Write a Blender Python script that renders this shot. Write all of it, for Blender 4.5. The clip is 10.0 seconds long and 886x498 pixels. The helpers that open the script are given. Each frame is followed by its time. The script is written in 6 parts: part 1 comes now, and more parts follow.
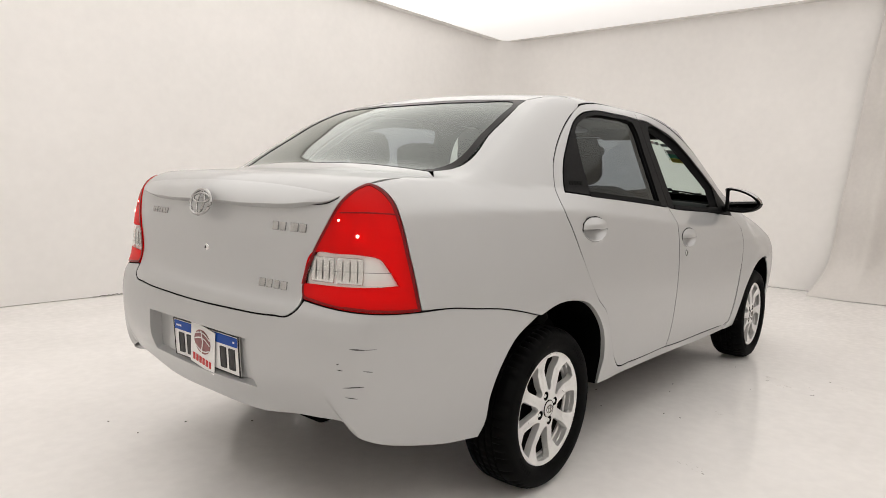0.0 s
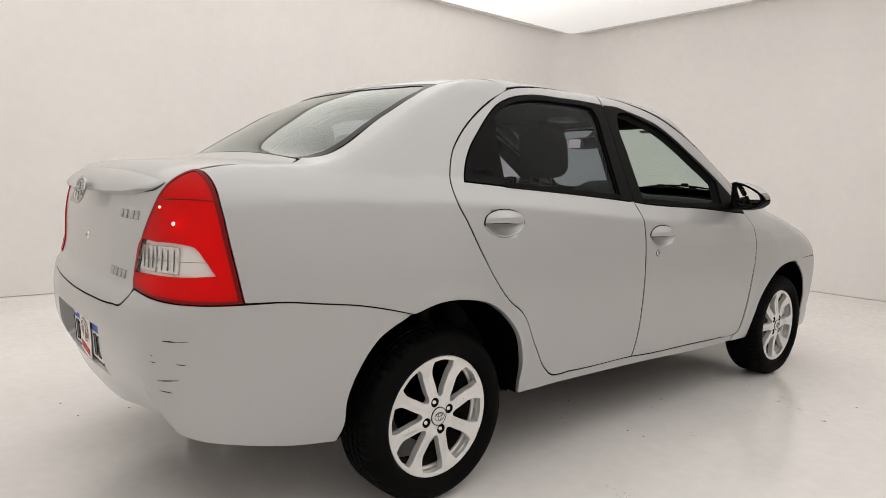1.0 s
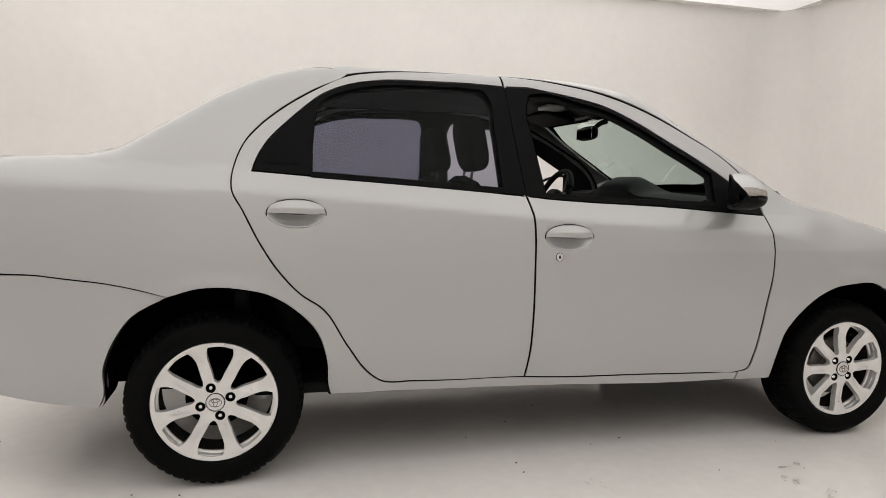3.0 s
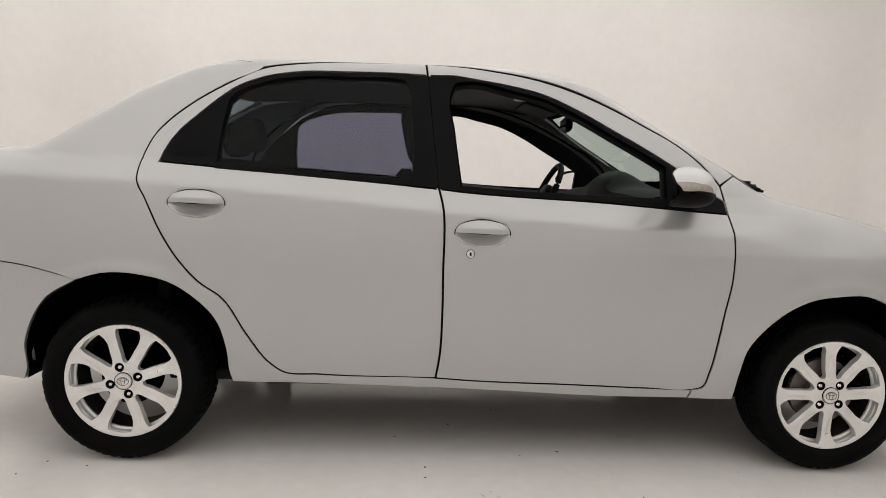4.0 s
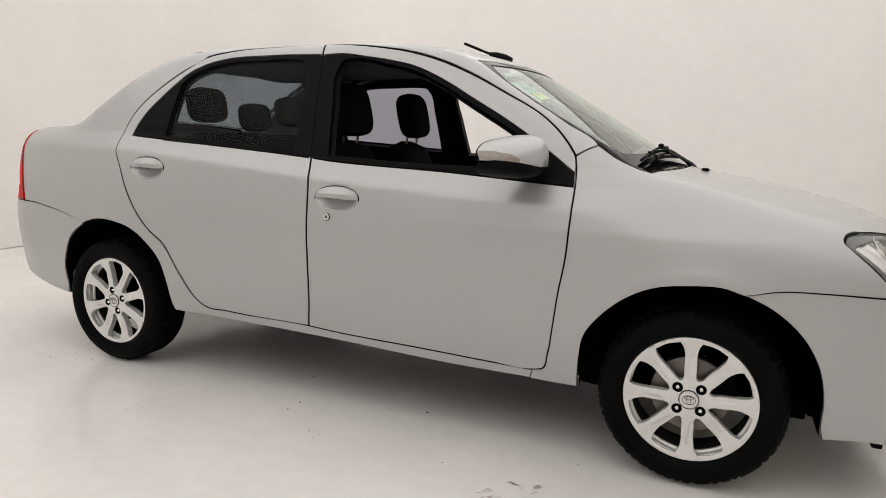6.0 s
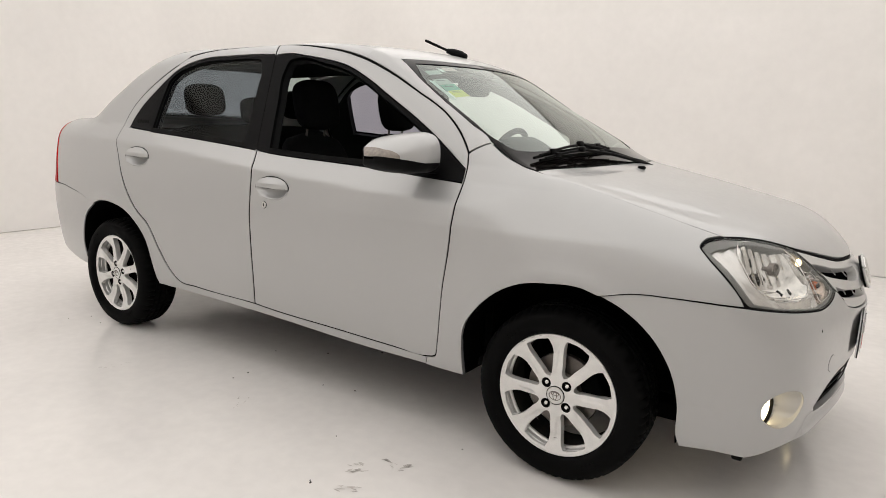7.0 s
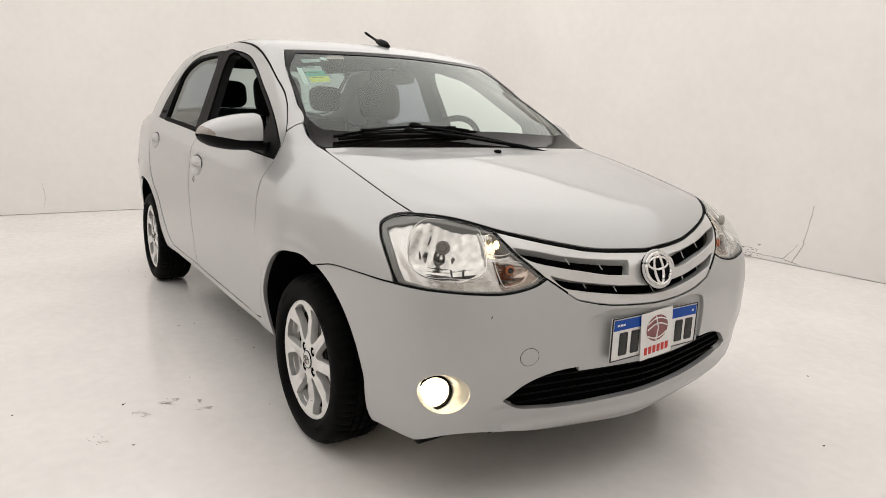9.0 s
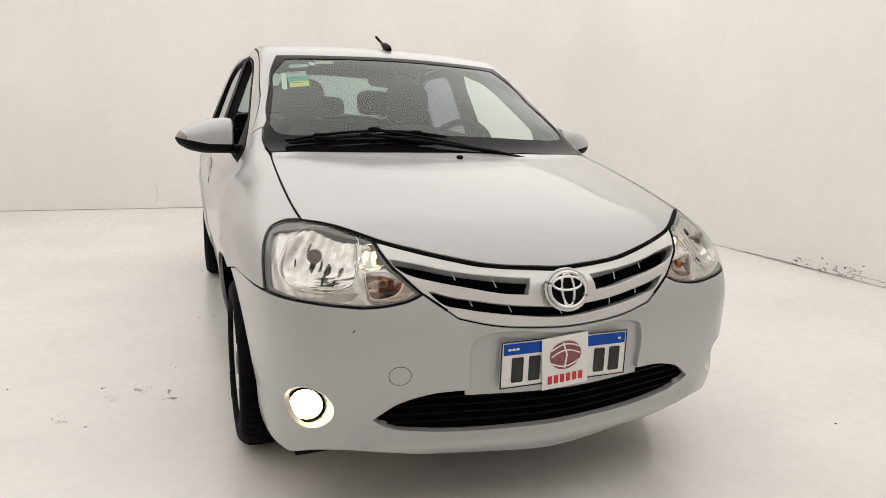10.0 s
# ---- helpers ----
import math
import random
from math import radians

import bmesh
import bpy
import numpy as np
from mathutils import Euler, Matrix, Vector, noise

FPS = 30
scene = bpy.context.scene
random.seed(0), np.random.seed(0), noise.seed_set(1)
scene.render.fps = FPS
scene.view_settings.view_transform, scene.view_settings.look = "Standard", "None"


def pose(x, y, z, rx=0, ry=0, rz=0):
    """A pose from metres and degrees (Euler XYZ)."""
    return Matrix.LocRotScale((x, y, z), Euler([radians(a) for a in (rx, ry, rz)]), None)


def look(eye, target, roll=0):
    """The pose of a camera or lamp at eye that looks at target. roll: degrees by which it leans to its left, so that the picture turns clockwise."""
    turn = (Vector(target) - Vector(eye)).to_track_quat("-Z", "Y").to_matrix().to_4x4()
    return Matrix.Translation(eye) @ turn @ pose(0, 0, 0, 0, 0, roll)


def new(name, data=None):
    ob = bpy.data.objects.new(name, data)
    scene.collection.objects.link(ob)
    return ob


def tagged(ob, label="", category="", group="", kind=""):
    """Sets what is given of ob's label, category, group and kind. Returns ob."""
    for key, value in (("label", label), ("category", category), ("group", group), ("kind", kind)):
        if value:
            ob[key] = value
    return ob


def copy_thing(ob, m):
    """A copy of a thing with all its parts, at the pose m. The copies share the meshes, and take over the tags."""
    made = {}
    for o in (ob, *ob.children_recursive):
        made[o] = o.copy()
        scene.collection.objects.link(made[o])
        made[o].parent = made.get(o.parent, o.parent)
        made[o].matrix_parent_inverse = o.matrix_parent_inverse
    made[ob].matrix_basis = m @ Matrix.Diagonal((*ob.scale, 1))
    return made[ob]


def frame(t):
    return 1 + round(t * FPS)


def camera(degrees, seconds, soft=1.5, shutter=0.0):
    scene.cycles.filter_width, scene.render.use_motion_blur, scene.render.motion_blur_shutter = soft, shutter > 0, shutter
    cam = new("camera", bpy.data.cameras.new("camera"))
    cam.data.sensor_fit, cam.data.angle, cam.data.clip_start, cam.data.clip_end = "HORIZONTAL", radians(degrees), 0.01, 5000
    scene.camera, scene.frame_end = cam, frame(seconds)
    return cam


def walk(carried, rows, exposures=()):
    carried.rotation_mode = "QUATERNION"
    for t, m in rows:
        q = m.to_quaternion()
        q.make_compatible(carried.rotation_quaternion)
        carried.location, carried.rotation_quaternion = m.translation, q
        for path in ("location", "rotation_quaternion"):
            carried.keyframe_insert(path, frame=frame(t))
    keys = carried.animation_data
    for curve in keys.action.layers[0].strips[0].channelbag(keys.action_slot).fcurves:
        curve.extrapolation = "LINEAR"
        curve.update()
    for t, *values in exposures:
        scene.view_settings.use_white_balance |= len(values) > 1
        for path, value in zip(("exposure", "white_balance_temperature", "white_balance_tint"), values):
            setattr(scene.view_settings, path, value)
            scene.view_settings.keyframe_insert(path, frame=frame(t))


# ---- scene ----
cam = camera(68.5, 10.0, 0.85)
PATH = [
    (0, (-1.983, -1.949, 1.085), (-0.459, -0.67, 0.879), 1.9),
    (0.5, (-1.668, -2.17, 1.073), (-0.246, -0.779, 0.859), 2.0),
    (1, (-1.341, -2.386, 1.068), (-0.059, -0.865, 0.855), 1.9),
    (1.5, (-0.98, -2.597, 1.05), (0.117, -0.937, 0.848), 1.7),
    (2, (-0.618, -2.769, 1.049), (0.291, -0.999, 0.847), 1.6),
    (2.5, (-0.198, -2.936, 1.077), (0.484, -1.069, 0.854), 1.8),
    (2.7, (-0.035, -2.979, 1.04), (0.582, -1.087, 0.837), 1.6),
    (3.8, (0.863, -3.071, 1.066), (0.982, -1.088, 0.831), 1.8),
    (4, (1.022, -3.062, 1.046), (1.099, -1.076, 0.822), 1.9),
    (4.5, (1.402, -3.044, 1.07), (1.229, -1.066, 0.825), 1.8),
    (5, (1.857, -3.032, 1.083), (1.391, -1.104, 0.828), 1.8),
    (5.5, (2.24, -2.97, 1.073), (1.591, -1.098, 0.803), 1.7),
    (5.7, (2.387, -2.953, 1.073), (1.687, -1.103, 0.775), 1.6),
    (6.8, (3.182, -2.727, 1.129), (2.147, -1.058, 0.753), 2.1),
    (7, (3.33, -2.655, 1.138), (2.24, -1.021, 0.76), 2.1),
    (7.5, (3.72, -2.437, 1.147), (2.476, -0.919, 0.761), 1.9),
    (8, (4.005, -2.177, 1.135), (2.629, -0.779, 0.743), 1.8),
    (8.5, (4.299, -1.915, 1.138), (2.784, -0.67, 0.743), 1.9),
    (9, (4.53, -1.628, 1.11), (2.918, -0.511, 0.718), 2.0),
    (9.5, (4.65, -1.302, 1.142), (2.948, -0.328, 0.75), 1.9),
    (10, (4.782, -0.962, 1.137), (2.967, -0.223, 0.74), 1.9),
]
walk(cam, [(t, look(eye, target, roll)) for t, eye, target, roll in PATH], [(0.0, -.08), (0.5, -.24), (1.0, -.25), (2.5, -.25), (4.5, -.27), (5.5, -.27), (7.5, -.12), (10.0, -.11)])

# ---- light ----
X0, X1, Y0, Y1, TOP = -3.34, 6.17, -5.2, 3.86, 3.18   # the studio's inner faces
world = bpy.data.worlds.new("world")
scene.world = world
world.use_nodes = True
world.node_tree.nodes["Background"].inputs[0].default_value = (1, .96, .92, 1)
world.node_tree.nodes["Background"].inputs[1].default_value = 0.02
scene.view_settings.exposure = 0.0
CEILING_GLOW = 1.13


# ---- materials ----
def material(name, base=(.5, .5, .5), rough=.5, metal=0.0, coat=0.0, glow=0.0, glow_colour=None, vary=.06, size=6.0, bump=0.0, bump_size=200.0, rough_vary=.06, spec=.5):
    """A surface with soft large stains and fine grain; bump in metres."""
    m = bpy.data.materials.new(name)
    m.use_nodes = True
    nt = m.node_tree
    b = nt.nodes["Principled BSDF"]
    co = nt.nodes.new("ShaderNodeTexCoord")

    def grain(scale, detail=4.0):
        n = nt.nodes.new("ShaderNodeTexNoise")
        n.inputs["Scale"].default_value, n.inputs["Detail"].default_value = scale, detail
        nt.links.new(co.outputs["Object"], n.inputs["Vector"])
        return n.outputs["Fac"]

    def span(fac, lo, hi, a=.3, z=.7):
        n = nt.nodes.new("ShaderNodeMapRange")
        for k, v in (("From Min", a), ("From Max", z), ("To Min", lo), ("To Max", hi)):
            n.inputs[k].default_value = v
        nt.links.new(fac, n.inputs["Value"])
        return n.outputs["Result"]

    big, fine = grain(size), grain(size * 14, 6.0)
    both = nt.nodes.new("ShaderNodeMath")
    both.operation = "MULTIPLY"
    nt.links.new(span(big, 1 - vary, 1 + vary), both.inputs[0])
    nt.links.new(span(fine, 1 - vary * .5, 1 + vary * .5), both.inputs[1])
    mix = nt.nodes.new("ShaderNodeVectorMath")
    mix.operation = "SCALE"
    mix.inputs[0].default_value = base
    nt.links.new(both.outputs[0], mix.inputs["Scale"])
    nt.links.new(mix.outputs[0], b.inputs["Base Color"])
    nt.links.new(span(fine, max(.02, rough - rough_vary), min(1, rough + rough_vary)), b.inputs["Roughness"])
    b.inputs["Metallic"].default_value = metal
    b.inputs["Coat Weight"].default_value, b.inputs["Coat Roughness"].default_value = coat, .04
    b.inputs["Specular IOR Level"].default_value = spec
    if glow:
        b.inputs["Emission Color"].default_value = (*(glow_colour or base), 1)
        b.inputs["Emission Strength"].default_value = glow
    if bump:
        n = nt.nodes.new("ShaderNodeBump")
        n.inputs["Strength"].default_value, n.inputs["Distance"].default_value = 1.0, bump
        nt.links.new(grain(bump_size, 3.0), n.inputs["Height"])
        nt.links.new(n.outputs["Normal"], b.inputs["Normal"])
    return m


def pane(name, tint, least=.045, rough=.0, body=None, share=0.0, steep=5.0, slant=.9):
    """Thin glass or clear plastic: lets tinted light straight through and mirrors more at a slant. body, share: a coloured plastic mixed in."""
    m = bpy.data.materials.new(name)
    m.use_nodes = True
    nt = m.node_tree
    solid = nt.nodes["Principled BSDF"]
    clear, shine, mix, lay = (nt.nodes.new(k) for k in ("ShaderNodeBsdfTransparent", "ShaderNodeBsdfGlossy", "ShaderNodeMixShader", "ShaderNodeLayerWeight"))
    clear.inputs[0].default_value = (*tint, 1)
    shine.inputs["Roughness"].default_value = rough
    shine.inputs["Color"].default_value = (.95, 1, .965, 1)
    lay.inputs["Blend"].default_value = .5
    power, scale = nt.nodes.new("ShaderNodeMath"), nt.nodes.new("ShaderNodeMath")
    power.operation, scale.operation = "POWER", "MULTIPLY_ADD"
    power.inputs[1].default_value, scale.inputs[1].default_value, scale.inputs[2].default_value = steep, slant, least
    nt.links.new(lay.outputs["Facing"], power.inputs[0])
    nt.links.new(power.outputs[0], scale.inputs[0])
    nt.links.new(scale.outputs[0], mix.inputs[0])
    through_it = clear.outputs[0]
    if body:
        solid.inputs["Base Color"].default_value, solid.inputs["Roughness"].default_value = (*body, 1), .4
        solid.inputs["Specular IOR Level"].default_value = .12
        part_mix = nt.nodes.new("ShaderNodeMixShader")
        part_mix.inputs[0].default_value = share
        nt.links.new(clear.outputs[0], part_mix.inputs[1])
        nt.links.new(solid.outputs[0], part_mix.inputs[2])
        through_it = part_mix.outputs[0]
    else:
        nt.nodes.remove(solid)
    nt.links.new(through_it, mix.inputs[1])
    nt.links.new(shine.outputs[0], mix.inputs[2])
    nt.links.new(mix.outputs[0], nt.nodes["Material Output"].inputs["Surface"])
    return m


WALL = material("white_wall_paint", (.85, .828, .803), .75, vary=.03, size=.9, bump=.0004, bump_size=60)
FLOOR = material("white_epoxy_floor", (.83, .806, .78), .15, vary=.05, size=1.3, rough_vary=.05)
CEIL = material("white_ceiling", (.8, .78, .76), .8, vary=.02, size=1)
GLOW = material("luminous_ceiling_cloth", (.60, .58, .565), .8, glow=CEILING_GLOW, glow_colour=(1, .970, .944), vary=.01, size=.8)


def glow_spread(m, strength):
    """The cloth glows less towards its west, east and south edges, more to the north."""
    nt = m.node_tree
    co = nt.nodes.new("ShaderNodeTexCoord")
    sep = nt.nodes.new("ShaderNodeSeparateXYZ")
    nt.links.new(co.outputs["Object"], sep.inputs[0])

    def ramp(axis, a, b, lo, hi):
        n = nt.nodes.new("ShaderNodeMapRange")
        n.interpolation_type = "SMOOTHSTEP"
        for k, v in (("From Min", a), ("From Max", b), ("To Min", lo), ("To Max", hi)):
            n.inputs[k].default_value = v
        nt.links.new(sep.outputs[axis], n.inputs["Value"])
        return n.outputs["Result"]

    out = None
    for r in (ramp("X", X0, X0 + 1.8, .80, 1), ramp("X", X1, X1 - 3.2, .46, 1), ramp("Y", Y0, Y0 + 3.2, .86, 1), ramp("Y", Y1 - 4, Y1 - .5, 1, 1.12)):
        n = nt.nodes.new("ShaderNodeMath")
        n.operation = "MULTIPLY"
        nt.links.new(r, n.inputs[0])
        if out is None:
            n.inputs[1].default_value = strength
        else:
            nt.links.new(out, n.inputs[1])
        out = n.outputs[0]
    nt.links.new(out, nt.nodes["Principled BSDF"].inputs["Emission Strength"])


glow_spread(GLOW, CEILING_GLOW)
CLOTH = material("grey_white_cloth", (.66, .63, .60), .9, vary=.05, size=2.0, bump=.0006, bump_size=150)
PAINT = material("silver_metallic_paint", (.455, .459, .458), .38, metal=.38, coat=.65, vary=.012, size=3.0, rough_vary=.03)
BLACK = material("black_plastic_trim", (.0035, .0035, .0038), .5, vary=.12, size=9, bump=.0001, bump_size=500, spec=.07)
GLOSSBLACK = material("gloss_black_border", (.006, .006, .0065), .10, vary=.1, size=9, spec=.3)
FRIT = material("black_printed_border", (.008, .0072, .0068), .06, vary=.1, size=12, rough_vary=.02, spec=.10)
RUBBER = material("tyre_rubber", (.003, .003, .003), .68, vary=.2, size=14, bump=.0003, bump_size=260, spec=.06)
SEAL = material("black_rubber_seal", (.004, .004, .004), .8, vary=.1, size=20, spec=.1)
ALLOY = material("silver_painted_alloy", (.78, .775, .76), .36, metal=.45, coat=.3, vary=.05, size=18)
STEEL = material("brake_steel", (.20, .18, .165), .45, metal=.8, vary=.15, size=30)
# dark copy of the barrel's silver: shade deep in the wheel, as colour
BARRELSHADE = material("shaded_barrel_alloy", (.022, .020, .018), .8, vary=.3, size=25, spec=.1)
# near-black: the shade of hollows and underside is put into this colour
DEEPDARK = material("dark_steel_and_shade", (.003, .003, .003), .95, vary=.2, size=10, spec=.0)
# tone of the unseen south wall, set by what the flank should mirror
UNSEENWALL = material("unseen_wall_white", (.84, .815, .79), .8, vary=.03, size=.9)
CHROME = material("chrome", (.74, .74, .73), .07, metal=1.0, vary=.02, size=20, rough_vary=.02)
SMOKYCLEAR = material("smoky_clear_plastic", (.27, .24, .21), .10, vary=.15, size=90, spec=.6)
REFLECTOR = material("lamp_reflector", (.62, .61, .585), .07, metal=1.0, vary=.15, size=45, bump=.0005, bump_size=90, rough_vary=.04)
# for the bulb cap and for dark reflections painted into the chrome
LAMPDARK = material("dark_cap_and_reflection", (.03, .029, .027), .2, metal=.5, vary=.2, size=50)
BEZEL = material("grey_lamp_bezel", (.17, .168, .163), .3, metal=.3, vary=.08, size=30)
BADGE = material("chrome_badge", (.42, .418, .41), .2, metal=1.0, vary=.1, size=60, rough_vary=.05)
SATIN = material("satin_silver_plastic", (.62, .62, .61), .34, metal=.5, coat=.3, vary=.02, size=9)
LAMPGREY = material("silvered_lamp_plastic", (.72, .71, .69), .24, metal=.65, vary=.04, size=30)
CABIN_DARK = material("dark_cabin_plastic", (.008, .0082, .0085), .65, vary=.15, size=16, bump=.0003, bump_size=400, spec=.15)
FABRIC = material("dark_seat_fabric", (.007, .007, .0075), .95, vary=.2, size=40, bump=.0006, bump_size=700, spec=.15)
WHITE = material("white_plate_paint", (.82, .81, .79), .35, vary=.02, size=30)
BLUE = material("blue_plate_band", (.004, .065, .36), .4, vary=.03, size=30, spec=.2)
INK = material("black_ink", (.012, .012, .012), .45, vary=.1, size=60)
RED_INK = material("red_ink", (.55, .03, .025), .4, vary=.05, size=40)
MAROON = material("maroon_print", (.25, .09, .09), .35, metal=.3, vary=.15, size=60)
AMBERREF = material("amber_lit_reflector", (.46, .385, .33), .12, metal=1.0, vary=.15, size=60, bump=.0006, bump_size=140)
AMBER = material("amber_bulb_cover", (.40, .085, .02), .15, vary=.1, size=50)
BULB = material("lit_halogen_bulb", (1, .8, .5), .3, glow=4, glow_colour=(1, .74, .40))
FOGLENS = material("lit_fog_lens", (1, .95, .85), .15, glow=6, glow_colour=(1, .80, .48))
SMALLBULB = material("lit_tail_bulb", (1, .8, .7), .3, glow=7, glow_colour=(1, .38, .28))
MIRROR = material("mirror_glass", (.9, .9, .9), .015, metal=1.0, vary=.005, rough_vary=.01)
SCUFF = material("grey_scuff", (.20, .185, .17), .6, vary=.4, size=60)
FLAKE = material("flaked_grey_paint", (.42, .40, .37), .8, vary=.3, size=50)
SPECK = material("dark_grit", (.03, .028, .026), .8, vary=.3, size=60)
STAIN = material("pale_grey_scuff", (.52, .49, .46), .5, vary=.3, size=30)
SCREEN = pane("windscreen_glass", (.66, .775, .735), .062, steep=4.0)
REARGLASS = pane("rear_screen_glass", (.52, .61, .595), .07, steep=4.0)
DARKGLASS = pane("smoked_film_glass", (.39, .395, .47), .009)
LENS = pane("clear_lamp_plastic", (.96, .96, .955), .03, slant=.6)
REDLENS = pane("red_lamp_plastic", (.97, .004, .006), .006, body=(.92, .001, .002), share=.55, slant=.15)
DARKRED = material("dark_red_lamp_edge", (.16, .003, .004), .3, vary=.1, size=40, spec=.2)
STICKER_W = material("white_sticker", (.75, .78, .76), .5, vary=.05, size=80)
STICKER_PALE = material("pale_grey_sticker", (.42, .46, .44), .5, vary=.15, size=90)
STICKER_PINK = material("pink_grey_sticker", (.55, .40, .38), .5, vary=.2, size=90)
STICKER_G = material("green_sticker", (.08, .38, .27), .5, vary=.1, size=80)
STICKER_Y = material("yellow_sticker", (.72, .70, .10), .5, vary=.1, size=80)


# ---- body form ----
def curve(*pts, soft=0.0):
    """A smooth function through (x, y) pairs, held level past its ends."""
    p = np.array(pts, float)
    x, y = p[:, 0], p[:, 1]
    h, d = np.diff(x), np.diff(y) / np.diff(x)
    m = np.concatenate([[d[0]], np.where(d[:-1] * d[1:] > 0, 3 * (h[:-1] + h[1:]) / ((2 * h[1:] + h[:-1]) / np.where(d[:-1] == 0, 1, d[:-1]) + (h[1:] + 2 * h[:-1]) / np.where(d[1:] == 0, 1, d[1:])), 0), [d[-1]]])
    xs = np.linspace(x[0], x[-1], 1500)
    i = np.clip(np.searchsorted(x, xs) - 1, 0, len(h) - 1)
    t = (xs - x[i]) / h[i]
    ys = y[i] * (1 + 2 * t) * (1 - t) ** 2 + h[i] * m[i] * t * (1 - t) ** 2 + y[i + 1] * t * t * (3 - 2 * t) + h[i] * m[i + 1] * t * t * (t - 1)
    if soft:
        n = max(1, int(soft / (xs[1] - xs[0])))
        k = np.hanning(2 * n + 3)
        ext = np.concatenate([2 * ys[0] - ys[n + 1:0:-1], ys, 2 * ys[-1] - ys[-2:-n - 3:-1]])
        ys = np.convolve(ext, k / k.sum(), "valid")[:len(xs)]
    return lambda v: np.interp(v, xs, ys)


def smax(a, b, k):
    h = np.maximum(k - np.abs(a - b), 0) / k
    return np.maximum(a, b) + h * h * k * 0.25


SIDE = curve((.10, .69), (.18, .742), (.25, .775), (.33, .798), (.45, .816), (.6, .827), (.70, .830), (.80, .826), (.9, .814), (1.0, .797), (1.1, .775), (1.3, .71), (1.6, .60), soft=.05)
CREASE = curve((-.9, 1.0), (-.6, 1.005), (0, 1.0), (.67, .958), (1.09, .924), (1.62, .894), (2.16, .871), (2.6, .862), soft=.2)
CRISP = curve((-.9, .05), (-.65, .014), (-.35, .006), (-.05, .005), (2.1, .004), (2.28, .015), (2.5, .12), (3.2, .12))
FRONT = curve((.10, 3.20), (.18, 3.262), (.25, 3.303), (.35, 3.326), (.45, 3.339), (.56, 3.339), (.64, 3.324), (.70, 3.302), (.78, 3.259), (.86, 3.194), (1.0, 3.03), (1.6, 2.58), soft=.04)
REAR = curve((.10, -.67), (.18, -.77), (.25, -.84), (.35, -.890), (.5, -.918), (.62, -.925), (.70, -.915), (.745, -.890), (.80, -.880), (.9, -.873), (1.0, -.856), (1.06, -.842), (1.12, -.815), (1.6, -.58), soft=.02)
LOW = curve((-1.2, 1.03), (-.95, 1.055), (-.85, 1.085), (-.7, 1.103), (-.4, 1.118), (0, 1.11), (.6, .98), (1.2, .9), (1.8, .95), (2.2, 1.005), (2.45, .990), (2.7, .955), (2.95, .902), (3.1, .858), (3.2, .815), (3.3, .75), (3.5, .55), soft=.08)
LOWDROP = curve((-1.2, .03), (-.5, .035), (.3, .05), (1.9, .03), (2.35, .012), (2.6, .045), (2.9, .075), (3.2, .03), (3.5, .0), soft=.1)
ROOF = curve((-1.2, .5), (-.55, 1.068), (-.40, 1.149), (-.2, 1.271), (0, 1.381), (.2, 1.451), (.38, 1.471), (.6, 1.474), (.9, 1.475), (1.2, 1.478), (1.45, 1.468), (1.6, 1.450), (1.74, 1.412), (1.95, 1.30), (2.2, 1.150), (2.45, .985), (2.6, .87), (3.2, .4), soft=.07)
BOXY = curve((.1, 10), (.2, 11), (.6, 11), (.72, 9.5), (.84, 6.4), (1.0, 4), (1.6, 4), soft=.04)
FLARE = curve((-.9, 0), (-.5, .004), (0, .012), (.5, .002), (1.2, 0), (2.0, .002), (2.55, .016), (2.9, .008), (3.3, 0), soft=.15)
CABIN = curve((1.2, 0), (1.7, .012), (2.14, .032), (2.6, .04), soft=.1)


def wall(x, y, z):
    zc = CREASE(x)
    d = z - zc
    up = SIDE(zc) - .62 * np.minimum(d, .075) - .385 * np.maximum(d - .075, 0)
    w = -smax(-SIDE(z), -up, CRISP(x)) + FLARE(x) * np.clip((1.0 - z) * 3, 0, 1) - CABIN(x) * np.clip((z - .8) * 5, 0, 1)
    w = w + .028 * np.clip((.36 - z) / .12, 0, 1) * np.clip((x - 2.65) / .4, 0, 1)
    w = w * (1 - .047 * np.clip((x - 2.3) / .8, 0, 1.5) ** 1.3)
    v = np.minimum(np.abs(y) / w, 4)
    nose = FRONT(z) + .006 - .205 * (np.sqrt(np.minimum(np.abs(y), .9) ** 2 + .0225) - .15)
    uf = np.maximum(x - 2.2, 0) / (nose - 2.2)
    ur = np.maximum(.15 - x, 0) / (.134 - REAR(z) - .095 * np.minimum(np.abs(y), .8) ** 2)
    vr = v / (1 - .099 * np.clip((.15 - x) / .9, 0, 1.08) ** 1.7)
    n = BOXY(z)
    front = np.maximum(uf ** n + v ** n, 1e-12) ** (1 / n)
    back = np.maximum(ur ** 12 + vr ** 12, 1e-12) ** (1 / 12)
    return (np.where(x > 1.2, front, back) - 1) * .8


def low_top(x, y):
    a = np.abs(y) / .82
    return LOW(x) - LOWDROP(x) * a ** 2.4


def cabin_top(x, y):
    a = np.abs(y) / .62
    xe = np.where(x > 1.1, x + .10 * a ** 2 * np.clip((x - 1.1) / .6, 0, 1) * (1 - .45 * np.clip((x - 1.95) / .25, 0, 1)), x - .06 * a ** 2 * np.clip((1.1 - x) / .9, 0, 1))
    return ROOF(xe) - (.024 + .012 * np.clip((.4 - x) / .5, 0, 1)) * a ** 2


